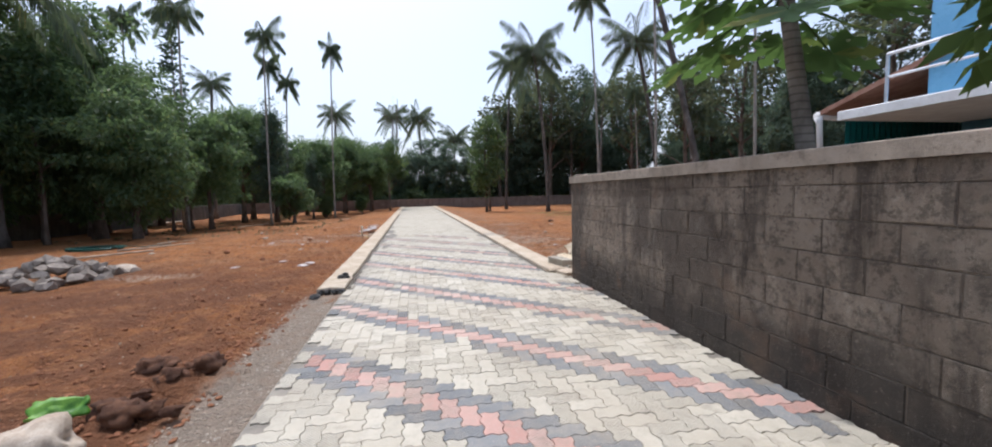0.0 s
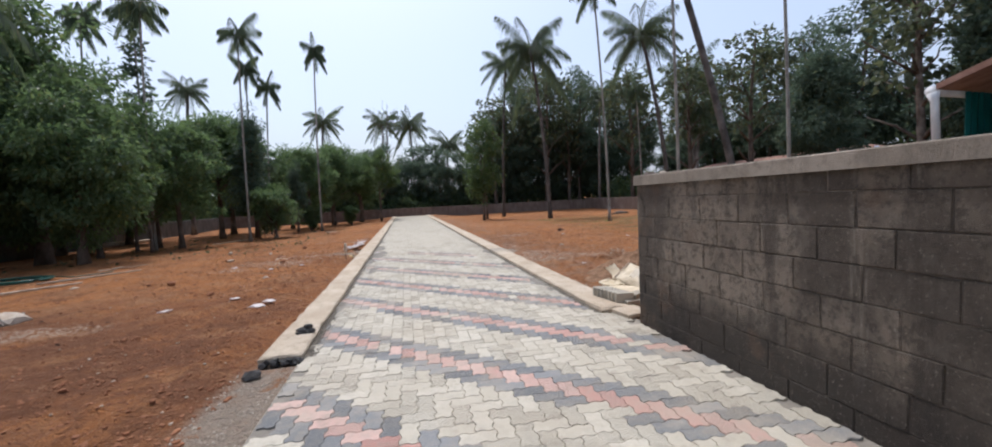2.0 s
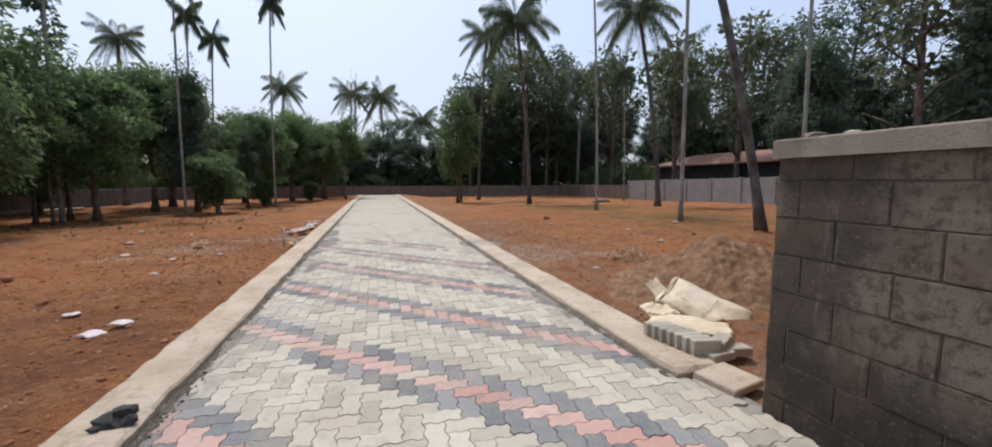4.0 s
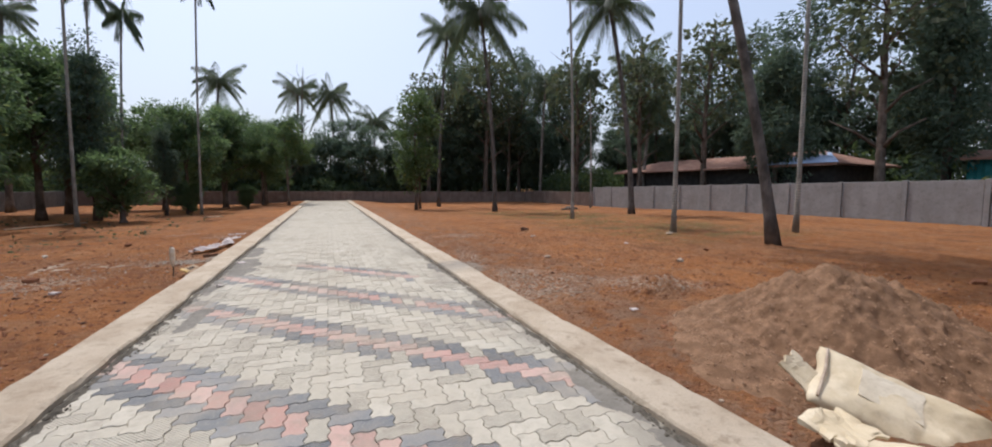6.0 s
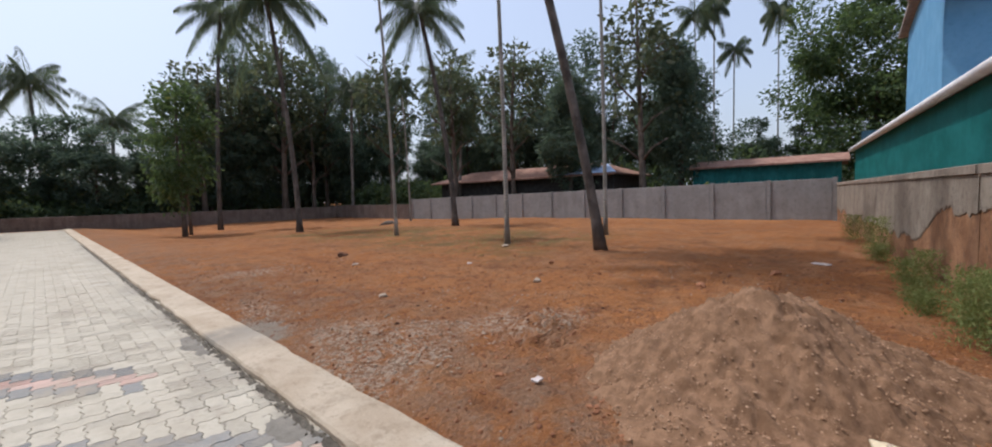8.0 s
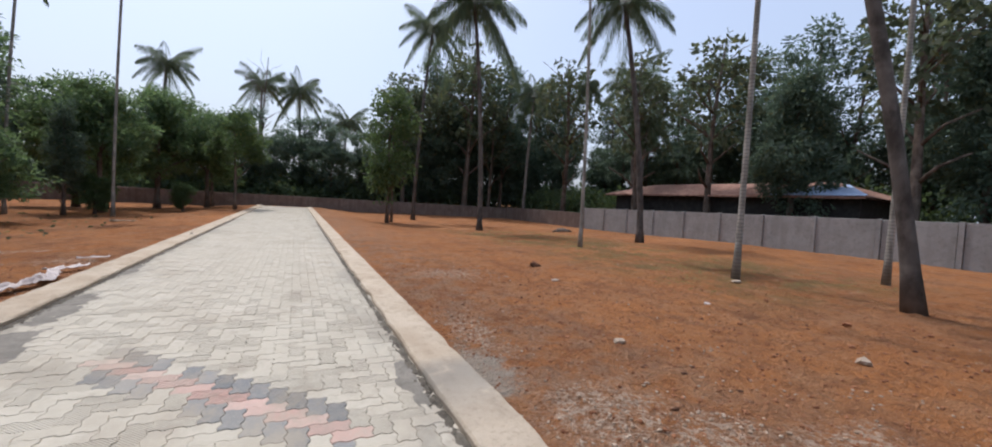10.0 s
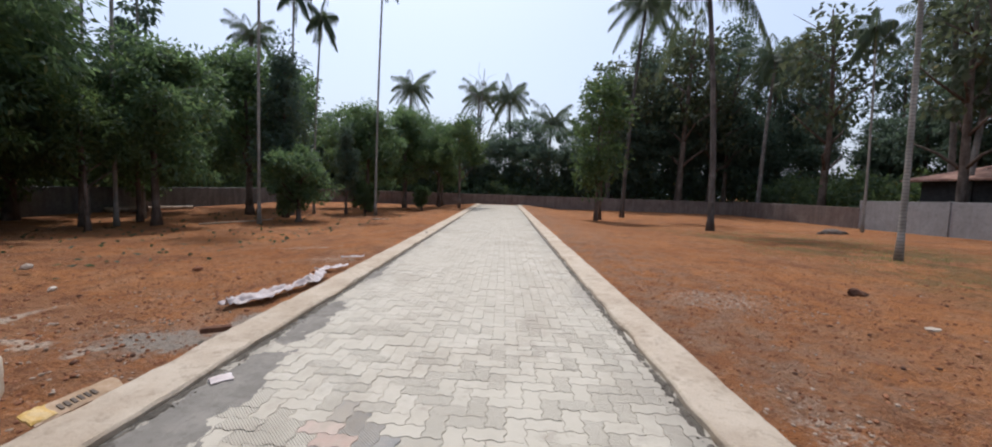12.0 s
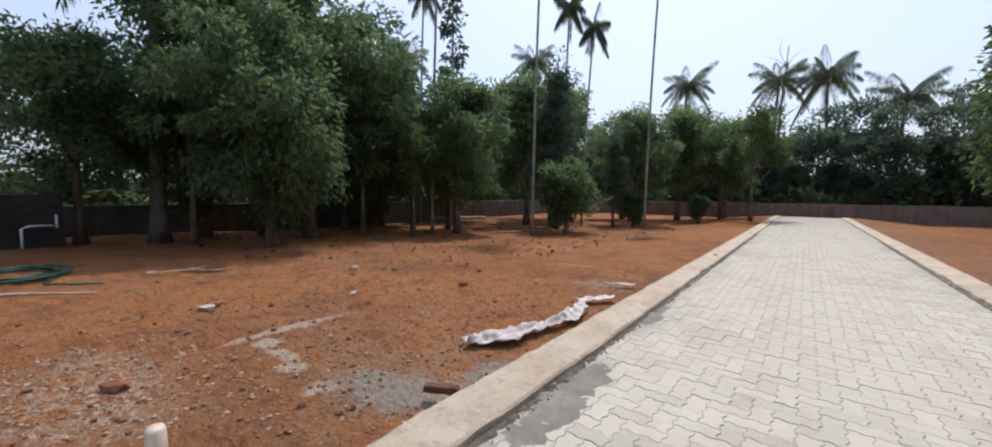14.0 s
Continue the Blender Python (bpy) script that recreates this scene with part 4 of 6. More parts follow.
def palm(name, label, x, y, height, r0, r1, lean, bark, crown, group, size=1.0, bow=1.0, turn=0.0):
    t = thing(name, label, "palm tree", pose(x, y, -0.03 - fall(x, y)), group)
    n = 22
    pts, rad = [], []
    for i in range(n):
        k = i / (n - 1)
        b = k ** 1.7 * bow + k * (1 - bow)
        pts.append((lean[0] * b, lean[1] * b, height * k))
        rad.append((r0 + (r1 - r0) * min(1, k * 1.15)) * (1.0 + 0.55 * math.exp(-k * 28)) * (1.01 if i % 2 else 0.99))
    part("trunk", Shape().tube(pts, rad, 10), bark, t, "", True)
    c = part("crown", crown, None, t)
    c.matrix_basis = pose(lean[0], lean[1], height - 0.05, 0, 0, turn) @ Matrix.Scale(size, 4)
    return t


COCO, ARECA = "coconut palms", "areca palms"
palm("coconut_palm", "tall coconut palm with a slightly bowed trunk", 9.11, 39.3, 14.1, 0.125, 0.09, (0.9, 0.3), BARK_COCO, coco_mesh, COCO, 0.88)
palm("coconut_palm", "tall coconut palm with a heavy hanging crown", 10.08, 29.62, 11.9, 0.125, 0.09, (-0.8, 0.5), BARK_COCO, coco_mesh_b, COCO, 0.98, 1.0, 50)
palm("coconut_palm", "coconut palm with a leaning trunk", 15.46, 23.81, 11.0, 0.14, 0.10, (-0.9, 1.2), BARK_COCO, coco_mesh, COCO, 0.85, 0.8, 120)
palm("coconut_palm", "thick dark palm trunk that bows to one side", 10.2, 13.04, 14.6, 0.112, 0.085, (-2.38, 2.7), BARK_COCO, coco_mesh_b, COCO, 1.0, 0.45, 200)
palm("coconut_palm", "coconut palm with a dark trunk among shade trees", -12.95, 16.7, 9.2, 0.19, 0.13, (0.1, 0.3), BARK_COCO, coco_mesh, COCO, 1.0, 1.0, 80)
palm("coconut_palm", "coconut palm above the shade trees", -10.8, 13.0, 9.0, 0.17, 0.12, (0.2, -0.3), BARK_COCO, coco_mesh, COCO, 0.9, 1.0, 150)
palm("coconut_palm", "distant coconut palm standing above the tree line", -9.6, 56.0, 12.2, 0.17, 0.12, (0.6, 0), BARK_PALM, coco_mesh, COCO, 0.85, 1.0, 10)
palm("coconut_palm", "distant coconut palm rising out of the woods", -2.7, 66.0, 13.8, 0.17, 0.12, (0.3, 0), BARK_PALM, coco_mesh, COCO, 1.0, 1.0, 77)
palm("coconut_palm", "distant coconut palm rising out of the woods", 1.8, 64.0, 13.2, 0.17, 0.12, (-0.3, 0), BARK_PALM, coco_mesh_b, COCO, 1.0, 1.0, 130)
palm("coconut_palm", "low distant coconut palm in the tree line", 6.0, 59.0, 9.6, 0.17, 0.12, (0.4, 0), BARK_PALM, coco_mesh, COCO, 0.95, 1.0, 190)
palm("coconut_palm", "distant coconut palm rising out of the woods", 22.5, 46.5, 13.2, 0.17, 0.12, (0.5, 0), BARK_PALM, coco_mesh, COCO, 1.0, 1.0, 40)
palm("coconut_palm", "distant coconut palm rising out of the woods", 28.0, 37.0, 12.8, 0.17, 0.12, (-1.0, 0), BARK_PALM, coco_mesh, COCO, 1.0, 0.9, 300)
palm("coconut_palm", "low coconut palm beside the precast wall", 25.0, 33.5, 8.6, 0.16, 0.11, (1.0, 0.4), BARK_PALM, coco_mesh, COCO, 0.8, 0.8, 15)
palm("coconut_palm", "distant coconut palm above the shade trees", -30.0, 38.7, 14.0, 0.17, 0.12, (0.4, 0), BARK_PALM, coco_mesh, COCO, 0.9, 1.0, 220)
palm("coconut_palm", "distant coconut palm above the shade trees", -16.6, 40.0, 11.6, 0.16, 0.11, (0.4, 0), BARK_PALM, coco_mesh, COCO, 0.62, 1.0, 99)

for x, y, h, lean, kind, sz, word in (
        (10.25, 21.48, 11.7, (-0.45, 0.1), 0, 1.0, "slim tall areca palm with a pale trunk"),
        (10.04, 15.83, 13.5, (-0.1, 0.2), 1, 1.0, "slim tall areca palm with a straight pale trunk"),
        (13.6, 14.59, 14.0, (-0.3, 0.1), 0, 1.0, "slim tall areca palm with a straight pale trunk"),
        (-11.6, 25.2, 11.6, (0.25, 0.1), 0, 1.05, "slim areca palm beside a shade tree"),
        (-8.3, 27.6, 11.4, (0.2, 0.0), 0, 1.0, "slim areca palm beside the round bush"),
        (-8.9, 33.4, 10.3, (0.35, 0.2), 1, 0.9, "slim areca palm with a drooping head"),
        (-9.6, 32.5, 11.3, (0.1, 0.2), 1, 0.9, "slim areca palm with a drooping head"),
        (-5.74, 33.8, 12.9, (0.3, 0.1), 1, 0.95, "single slim areca palm near the road"),
        (-13.2, 28.0, 12.6, (0.1, 0.0), 0, 1.05, "areca palm with a trunk wrapped in a climbing vine"),
        (-16.0, 28.5, 12.4, (0.2, 0.1), 1, 1.0, "slim areca palm behind the shade trees"),
        (-24.0, 33.0, 12.4, (0.2, 0.1), 0, 1.0, "slim areca palm behind the shade trees"),
        (19.5, 33.0, 10.2, (-0.3, 0.1), 1, 1.1, "slim areca palm near the precast wall"),
        (36.0, 16.6, 15.6, (0.2, 0.1), 1, 1.3, "tall distant areca palm"),
        (34.5, 17.4, 14.5, (-0.4, 0.1), 0, 1.4, "tall distant areca palm"),
        (36.6, 15.4, 12.2, (0.5, 0.1), 0, 1.1, "slim distant areca palm"),
        (40.0, 13.0, 15.5, (0.2, 0.1), 1, 1.4, "tall distant areca palm")):
    palm("areca_palm", word, x, y, h, 0.062, 0.045, lean, BARK_PALE, (areca_mesh, areca_mesh_b)[kind], ARECA, sz, 1.0, prng.uniform(0, 360))

vine = crown_quads(nrng, (0.42, 0.42, 3.1), (0.05, 0, 8.3), 60, 16, 0.25, 0.24, 0.14, 0.8, 0.7)
solo("climbing_vine", quads_mesh("climbing_vine", vine, LEAF_WOOD), None, "leafy pepper vine climbing a palm trunk", "vine", pose(-13.2, 28.0, 0))

# ---- papaya behind the block wall ----
def papaya(x, y, height, lean):
    t = thing("papaya_tree", "papaya tree with large lobed leaves behind the block wall", "tree", pose(x, y, -0.03))
    pts = [(lean[0] * k / 7, lean[1] * k / 7, height * k / 7) for k in range(8)]
    part("trunk", Shape().tube(pts, [0.085 - 0.005 * k for k in range(8)], 12), BARK_PALM, t, "", True)
    r = random.Random(8)
    for k in range(24):
        a = k * 2.399
        up = 0.5 - 0.045 * k
        d = Vector((math.cos(a), math.sin(a), up)).normalized()
        p0 = Vector((lean[0], lean[1], height - 0.025 * k))
        p1 = p0 + d * r.uniform(0.55, 0.85) + Vector((0, 0, -0.05))
        stalk = Shape().tube([p0, (p0 + p1) / 2 + Vector((0, 0, 0.05)), p1], [0.014, 0.012, 0.008], 5)
        s = Shape()
        side = d.cross(Vector((0, 0, 1))).normalized()
        hang = Vector((d.x * 0.75, d.y * 0.75, -0.35 - 0.1 * r.random())).normalized()
        for j in range(9):
            b = radians(-135 + 270 * j / 8)
            v = (hang * math.cos(b) + side * math.sin(b)).normalized()
            w = v.cross(hang.cross(side)).normalized()
            ll = r.uniform(0.30, 0.42) * (1.0 if 1 < j < 7 else 0.75)
            s.add([p1, p1 + v * ll * 0.45 + w * 0.075, p1 + v * ll * 0.62 + w * 0.035, p1 + v * ll * 0.74 + w * 0.085,
                   p1 + v * ll, p1 + v * ll * 0.74 - w * 0.085, p1 + v * ll * 0.62 - w * 0.035, p1 + v * ll * 0.45 - w * 0.075],
                  [(0, 1, 2, 3, 4, 5, 6, 7)])
        lf = part("leaf", s, LEAF_PAPAYA, t)
        part("stalk", stalk, LEAF_PAPAYA, lf)
    return t


papaya(3.47, 3.35, 3.35, (-0.34, 0.28))
shrub = tree_kind("wall_shrub", "leafy shrub reaching over the block wall",
                  crown_quads(nrng, (0.45, 0.5, 0.35), (0, 0, 2.25), 9, 22, 0.2, 0.26, 0.10, 0.5),
                  trunk_shape(prng, 2.2, 0.03, 0.012, (0.05, 0), 4, 0.6, 0.35), LEAF_LIGHT)
first(shrub, 3.75, 2.35)


# ---- blue house behind the block wall ----
def build_house():
    h = thing("house", "sky-blue two-storey house with a tiled veranda", "house", pose(0, 0, 0))
    part("wall", Shape().box(9.2, 20.0, -6, 5.9, -0.1, 2.44), DARKIN, h, "blue ground-floor wall, darkened for the veranda's shade")
    part("wall", Shape().box(8.1, 12.9, -6, 5.7, 2.45, 6.0), BLUE, h, "sky-blue upper-floor wall")
    part("wall", Shape().box(12.9, 20.0, -6, 7.3, 2.7, 6.2), BLUE, h, "sky-blue upper-floor wall")
    part("roof_overhang", Shape().box(12.2, 20.6, -6.4, 7.5, 6.2, 6.34, 0.02), CAP, h, "brownish concrete roof slab")
    part("sunshade", Shape().box(12.3, 12.9, 5.8, 7.8, 4.9, 5.5, 0.02), CAP, h, "brownish concrete sunshade")
    # unseen wall, added to keep the bright sky out of the veranda
    part("wall", Shape().box(19.8, 19.98, 5.92, 8.35, -0.1, 3.2), DARKIN, h, "added darkened blue wall closing the veranda end")
    part("balcony_slab", Shape().box(6.7, 9.6, -6, 5.95, 2.31, 2.445, 0.012), WHITE, h, "white-painted concrete balcony slab")
    rail = part("railing", Shape().tube([(6.85, -6, 3.14), (6.85, 5.4, 3.14)], [0.024, 0.024], 8), STEEL, h, "galvanised steel railing")
    part("rail", Shape().tube([(6.85, -6, 2.82), (6.85, 5.4, 2.82)], [0.018, 0.018], 8), STEEL, rail)
    for i in range(7):
        y = 5.4 - i * 1.7
        part("post", Shape().tube([(6.85, y, 2.44), (6.85, y, 3.14)], [0.022, 0.022], 8), STEEL, rail)
    # veranda roof of clay tiles, rising from the gutter to the south
    e0, e1 = Vector((7.95, 7.27, 2.66)), Vector((20.8, 8.55, 2.66))
    up_s = Vector((0.0, -2.0, 0.62))
    th = Vector((0, 0, 0.09))
    part("veranda_roof", Shape().add([e0, e1, e1 + up_s, e0 + up_s, e0 + th, e1 + th, e1 + up_s + th, e0 + up_s + th],
                                     [(3, 2, 1, 0), (4, 5, 6, 7), (0, 1, 5, 4), (1, 2, 6, 5), (2, 3, 7, 6), (3, 0, 4, 7)]), TILE, h, "red clay tile roof")
    g = Vector((0, 0.06, 0.0))
    part("gutter", Shape().tube([e0 + g, e1 + g], [0.075, 0.075], 10), WHITE, h, "white plastic rain gutter", True)
    part("downpipe", Shape().tube([(7.94, 7.30, 2.62), (7.95, 7.28, 2.5), (8.0, 7.27, 1.535)], [0.075, 0.05, 0.05], 12), WHITE, h, "white rain downpipe", True)
    sheet, n = Shape(), 150
    cols = []
    for i in range(7, n + 1):
        p = e0.lerp(e1, i / n)
        y = p.y - 0.09 + 0.022 * (i % 2)
        cols += [(p.x, y, 1.45), (p.x, y, 2.64)]
    sheet.add(cols, [(k, k + 2, k + 3, k + 1) for k in range(0, len(cols) - 2, 2)])
    sheet_ob = part("screen", sheet, TEAL, h, "teal corrugated sheet screen")
    sheet_ob.modifiers.new("thickness", "SOLIDIFY").thickness = 0.006
    return h


build_house()


def build_barn():
    b = thing("barn", "low barn with an old clay tile roof behind the wall", "barn", pose(28.0, 27.0, 0, 0, 0, 1.5))
    # solid block, coloured for the shade within the open sides
    part("wall", Shape().box(-2.6, 2.6, -7.0, 9.0, -0.1, 2.6), GLOOM, b, "near-black block for the shade in the open barn")
    th = 0.1
    s = Shape()
    for sx in (-1, 1):
        a, c = (sx * 3.3, -7.4, 2.55), (sx * 3.3, 9.6, 2.55)
        r0, r1 = (0, -5.0, 3.5), (0, 7.4, 3.5)
        up = [(*p[:2], p[2] + th) for p in (a, c, r1, r0)]
        s.add([a, c, r1, r0] + up, [(3, 2, 1, 0), (4, 5, 6, 7), (0, 1, 5, 4), (1, 2, 6, 5), (3, 0, 4, 7)])
    for y, yr in ((-7.4, -5.0), (9.6, 7.4)):
        p = [(-3.3, y, 2.55), (3.3, y, 2.55), (0, yr, 3.5)]
        s.add(p + [(*q[:2], q[2] + th) for q in p], [(0, 1, 2), (3, 4, 5)])
    part("roof", s, TILE, b, "weathered red clay tile hip roof")
    tarp = Shape().add([(-3.35, -7.5, 2.69), (-3.35, -3.2, 2.69), (-1.2, -4.5, 3.28), (-0.3, -5.6, 3.42),
                        (-3.35, -7.5, 2.72), (-3.35, -3.2, 2.72), (-1.2, -4.5, 3.31), (-0.3, -5.6, 3.45)],
                       [(3, 2, 1, 0), (4, 5, 6, 7), (0, 1, 5, 4), (1, 2, 6, 5), (2, 3, 7, 6), (3, 0, 4, 7)])
    part("sheet", tarp, BLUE_SHEET, b, "pale blue roofing sheet")
    return b


def build_shed():
    s = thing("shed", "teal sheet-metal shed with a red tile roof", "shed", pose(29.4, 12.4, 0, 0, 0, 1.5))
    body = Shape()
    n = 60
    for i in range(n):
        y0, y1 = -3.4 + 6.8 * i / n, -3.4 + 6.8 * (i + 1) / n
        body.add([(-1.8 - 0.03 * (i % 2), y0, -0.1), (-1.8 - 0.03 * ((i + 1) % 2), y1, -0.1), (-1.8 - 0.03 * ((i + 1) % 2), y1, 2.7), (-1.8 - 0.03 * (i % 2), y0, 2.7)], [(3, 2, 1, 0)])
    body.box(-1.79, 1.8, -3.4, 3.4, -0.1, 2.7)
    part("wall", body, TEAL, s, "teal corrugated sheet wall")
    r = Shape()
    for sx in (-1, 1):
        p = [(sx * 2.2, -3.7, 2.62), (sx * 2.2, 3.7, 2.62), (0, 3.7, 3.08), (0, -3.7, 3.08)]
        r.add(p + [(*q[:2], q[2] + 0.09) for q in p], [(3, 2, 1, 0), (4, 5, 6, 7), (0, 1, 5, 4), (1, 2, 6, 5), (3, 0, 4, 7)])
    part("roof", r, TILE, s, "red clay tile roof")
    return s


build_barn()
build_shed()
far_house = thing("house", "white distant house glimpsed through the trees", "house", pose(14.5, 66, 0))
part("wall", Shape().box(-3, 3, -2, 2, -0.1, 4.2), WHITE, far_house)
part("roof", Shape().add([(-3.5, -2.5, 4.2), (3.5, -2.5, 4.2), (3.5, 2.5, 4.2), (-3.5, 2.5, 4.2), (0, 0, 5.6)], [(3, 2, 1, 0), (0, 1, 4), (1, 2, 4), (2, 3, 4), (3, 0, 4)]), BLUE_SHEET, far_house, "pale sheet roof")

# pump house against the western wall
pump = thing("pump_house", "small dark concrete pump house with a bent pipe", "pump house", pose(-13.9, 14.4, -0.02, 0, 0, 8))
part("wall", Shape().box(-0.8, 0.8, -0.5, 0.5, 0, 1.2, 0.02), GLOOM, pump)
part("pipe", Shape().tube([(0.98, -0.2, 0), (0.98, -0.2, 0.45), (1.0, -0.1, 0.5), (1.0, 0.25, 0.5), (1.0, 0.33, 0.45), (1.0, 0.33, 0.75)], [0.025] * 6, 8), WHITE, pump, "white bent plastic pipe", True)

# ---- mound and rubble ----
def mound_shape(rx, ry, h, seed, n=60, rough=0.05):
    s = Shape()
    vs = []
    for j in range(n + 1):
        for i in range(n + 1):
            x, y = -1.25 + 2.5 * i / n, -1.25 + 2.5 * j / n
            d = math.hypot(x, y)
            p = Vector((x * rx, y * ry, seed))
            k = max(0.0, 1 - d * (1 + 0.18 * noise.noise(p * 1.3)))
            dome = (3 * k * k - 2 * k ** 3) * 0.55 + k * 0.45
            z = h * dome * (1 + 0.22 * noise.noise(p * 1.9)) - 0.07 + rough * k ** 0.3 * (noise.noise(p * 4.5) + 0.7 * noise.noise(p * 11.0) + 0.6 * noise.noise(p * 26.0))
            vs.append((x * rx, y * ry, z if d < 1.2 else -0.2))
    w = n + 1
    return s.add(vs, [(j * w + i, j * w + i + 1, (j + 1) * w + i + 1, (j + 1) * w + i) for j in range(n) for i in range(n)])


def gravel_on(shape, m, count, size, mat, label, floor, name="gravel_grains"):
    """Loose grains lying on a mound."""
    g = random.Random(count)
    tops = [m @ Vector(p) for p in shape.v if p[2] > floor]
    out = Shape()
    base = [rock_shape(g, 1.0, 0.75, 1, 0.25) for _ in range(4)]
    for _ in range(count):
        p = tops[g.randrange(len(tops))] + Vector((g.uniform(-0.03, 0.03), g.uniform(-0.03, 0.03), 0))
        r, q = size * g.uniform(0.3, 1.0) ** 2.2 * 1.5, base[g.randrange(4)]
        out.add([(p.x + v[0] * r, p.y + v[1] * r, p.z + v[2] * r) for v in q.v], q.f)
    return solo(name, out, mat, label, "gravel", None, "", "stuff")


heap, heap_m = mound_shape(1.5, 1.3, 0.68, 4.0, 150, 0.075), pose(4.8, 9.0, 0, 0, 0, -22)
solo("gravel_mound", heap, GRAVEL, "heap of brown crusher dust and soil", "mound", heap_m, smooth=True)
gravel_on(heap, heap_m, 6000, 0.007, GRAIN, "brown gravel grains on the heap", 0.0)
lobe, lobe_m = mound_shape(1.0, 0.62, 0.20, 23.0, 60, 0.05), pose(3.6, 9.05, 0, 0, 0, 62)
solo("soil_mound", lobe, GRAVEL, "small spill of brown gravel at the foot of a heap", "mound", lobe_m, smooth=True)
gravel_on(lobe, lobe_m, 1300, 0.008, GRAIN, "brown gravel grains on a small heap", -0.02)
ridge, ridge_m = mound_shape(0.85, 0.45, 0.20, 9.0, 60, 0.07), pose(4.6, 10.85, 0, 0, 0, 18)
solo("soil_mound", ridge, SOIL, "low ridge of loose brown soil", "mound", ridge_m, smooth=True)
gravel_on(ridge, ridge_m, 400, 0.013, CRUMB, "soil crumbs on a low ridge", -0.02, "soil_crumbs")
solo("soil_mound", mound_shape(0.75, 0.5, 0.14, 17.0, 60, 0.06), SOIL, "dug-up clods of dark moist soil", "mound", pose(-1.62, 3.9, 0.0, 0, 0, 25), smooth=True)

rrng = random.Random(21)
pile = "stones in the rubble pile"
for k in range(74):
    a, d = rrng.uniform(0, 6.28), rrng.uniform(0, 1) ** 0.6
    r = rrng.uniform(0.07, 0.155)
    z = max(0.02, 0.34 * (1 - d) + rrng.uniform(-0.03, 0.06))
    solo("stone", rock_shape(rrng, r, 0.72, 1, 0.38), STONE, "broken grey granite stone in a heap", "stone",
         pose(-5.95 + math.cos(a) * d * 1.05, 9.0 + math.sin(a) * d * 0.8, z, rrng.uniform(-20, 20), rrng.uniform(-20, 20), rrng.uniform(0, 360)), pile)
solo("rock", rock_shape(rrng, 0.21, 0.6, 2, 0.16), ROCK_PALE, "pale flat boulder on red soil", "rock", pose(-5.05, 9.4, 0.05))
solo("rock", rock_shape(rrng, 0.22, 0.75, 4, 0.16), ROCK_PALE, "pale broken rock on loose soil", "rock", pose(-1.70, 3.05, 0.08, 0, 0, 40), smooth=True)
CLODS = ((-1.84, 4.27, 0.09), (-1.72, 4.28, 0.07), (-1.56, 4.0, 0.09), (-1.40, 4.2, 0.10), (-1.5, 4.22, 0.06), (-1.55, 3.5, 0.10), (-1.68, 3.58, 0.09), (-1.45, 3.55, 0.07), (-1.3, 3.5, 0.05), (-1.62, 3.78, 0.05))
for x, y, r in CLODS:
    solo("soil_clod", rock_shape(rrng, r, 0.7, 3, 0.34), CLOD, "clod of dark moist soil", "soil clod", pose(x, y, 0.02 + r * 0.35, 0, 0, rrng.uniform(0, 360)), "soil clods", smooth=True)
ASPHALT = plain_material("broken_asphalt", (0.035, 0.032, 0.029), (0.085, 0.078, 0.07), 0.9, scale=14, bump=0.9)
for x, y, z, k in ((-0.93, 7.36, 0.075, 0.07), (-0.85, 7.33, 0.07, 0.05), (-0.90, 7.44, 0.07, 0.05), (-0.97, 7.29, 0.068, 0.035), (-0.89, 7.37, 0.115, 0.045)):
    solo("asphalt_lump", rock_shape(rrng, k, 0.6, 1, 0.42), ASPHALT, "dark lump of broken asphalt on the kerb", "asphalt lump", pose(x, y, z, 0, 0, k * 4000), "asphalt lumps")
for x, k in ((-1.12, 0.05), (-1.03, 0.062), (-0.93, 0.055), (-0.84, 0.06)):
    solo("asphalt_lump", rock_shape(rrng, k, 0.75, 2, 0.35), ASPHALT, "dark crumbling lump at the broken kerb end", "asphalt lump", pose(x, 6.69, -0.01, 0, 0, x * 300), "asphalt lumps")
solo("stone", rock_shape(rrng, 0.075, 0.45, 1, 0.25), ASPHALT, "dark asphalt chip beside the kerb end", "stone", pose(-1.13, 6.44, 0.0))
solo("stone", rock_shape(rrng, 0.12, 0.6, 2), CLOD, "brown stone on the red soil", "stone", pose(6.15, 17.8, 0.03))
solo("stone", rock_shape(rrng, 0.08, 0.3, 1), ROCK_PALE, "flat pale stone on the red soil", "stone", pose(5.64, 16.3, 0.02))
solo("stone", rock_shape(rrng, 0.10, 0.3, 1), ROCK_PALE, "pale stone chip at the foot of a palm", "stone", pose(9.55, 15.5, 0.03))
for x, y, r in ((-4.0, 16.6, 0.06), (-4.6, 15.2, 0.09), (-4.75, 15.35, 0.07), (-3.0, 14.2, 0.07), (-5.5, 17.6, 0.08), (-3.3, 17.9, 0.07), (-2.6, 11.6, 0.07), (-4.4, 11.9, 0.09), (-3.1, 10.4, 0.06), (-6.2, 12.2, 0.08), (4.4, 13.4, 0.06), (6.4, 12.2, 0.07), (8.0, 13.0, 0.06), (7.4, 10.1, 0.08), (8.8, 9.4, 0.10)):
    solo("stone", rock_shape(rrng, r, 0.6, 1), CRUMB if rrng.random() < 0.7 else ROCK_PALE, "small stone lying on red soil", "stone", pose(x, y, r * 0.2, 0, 0, rrng.uniform(0, 360)), "loose stones")


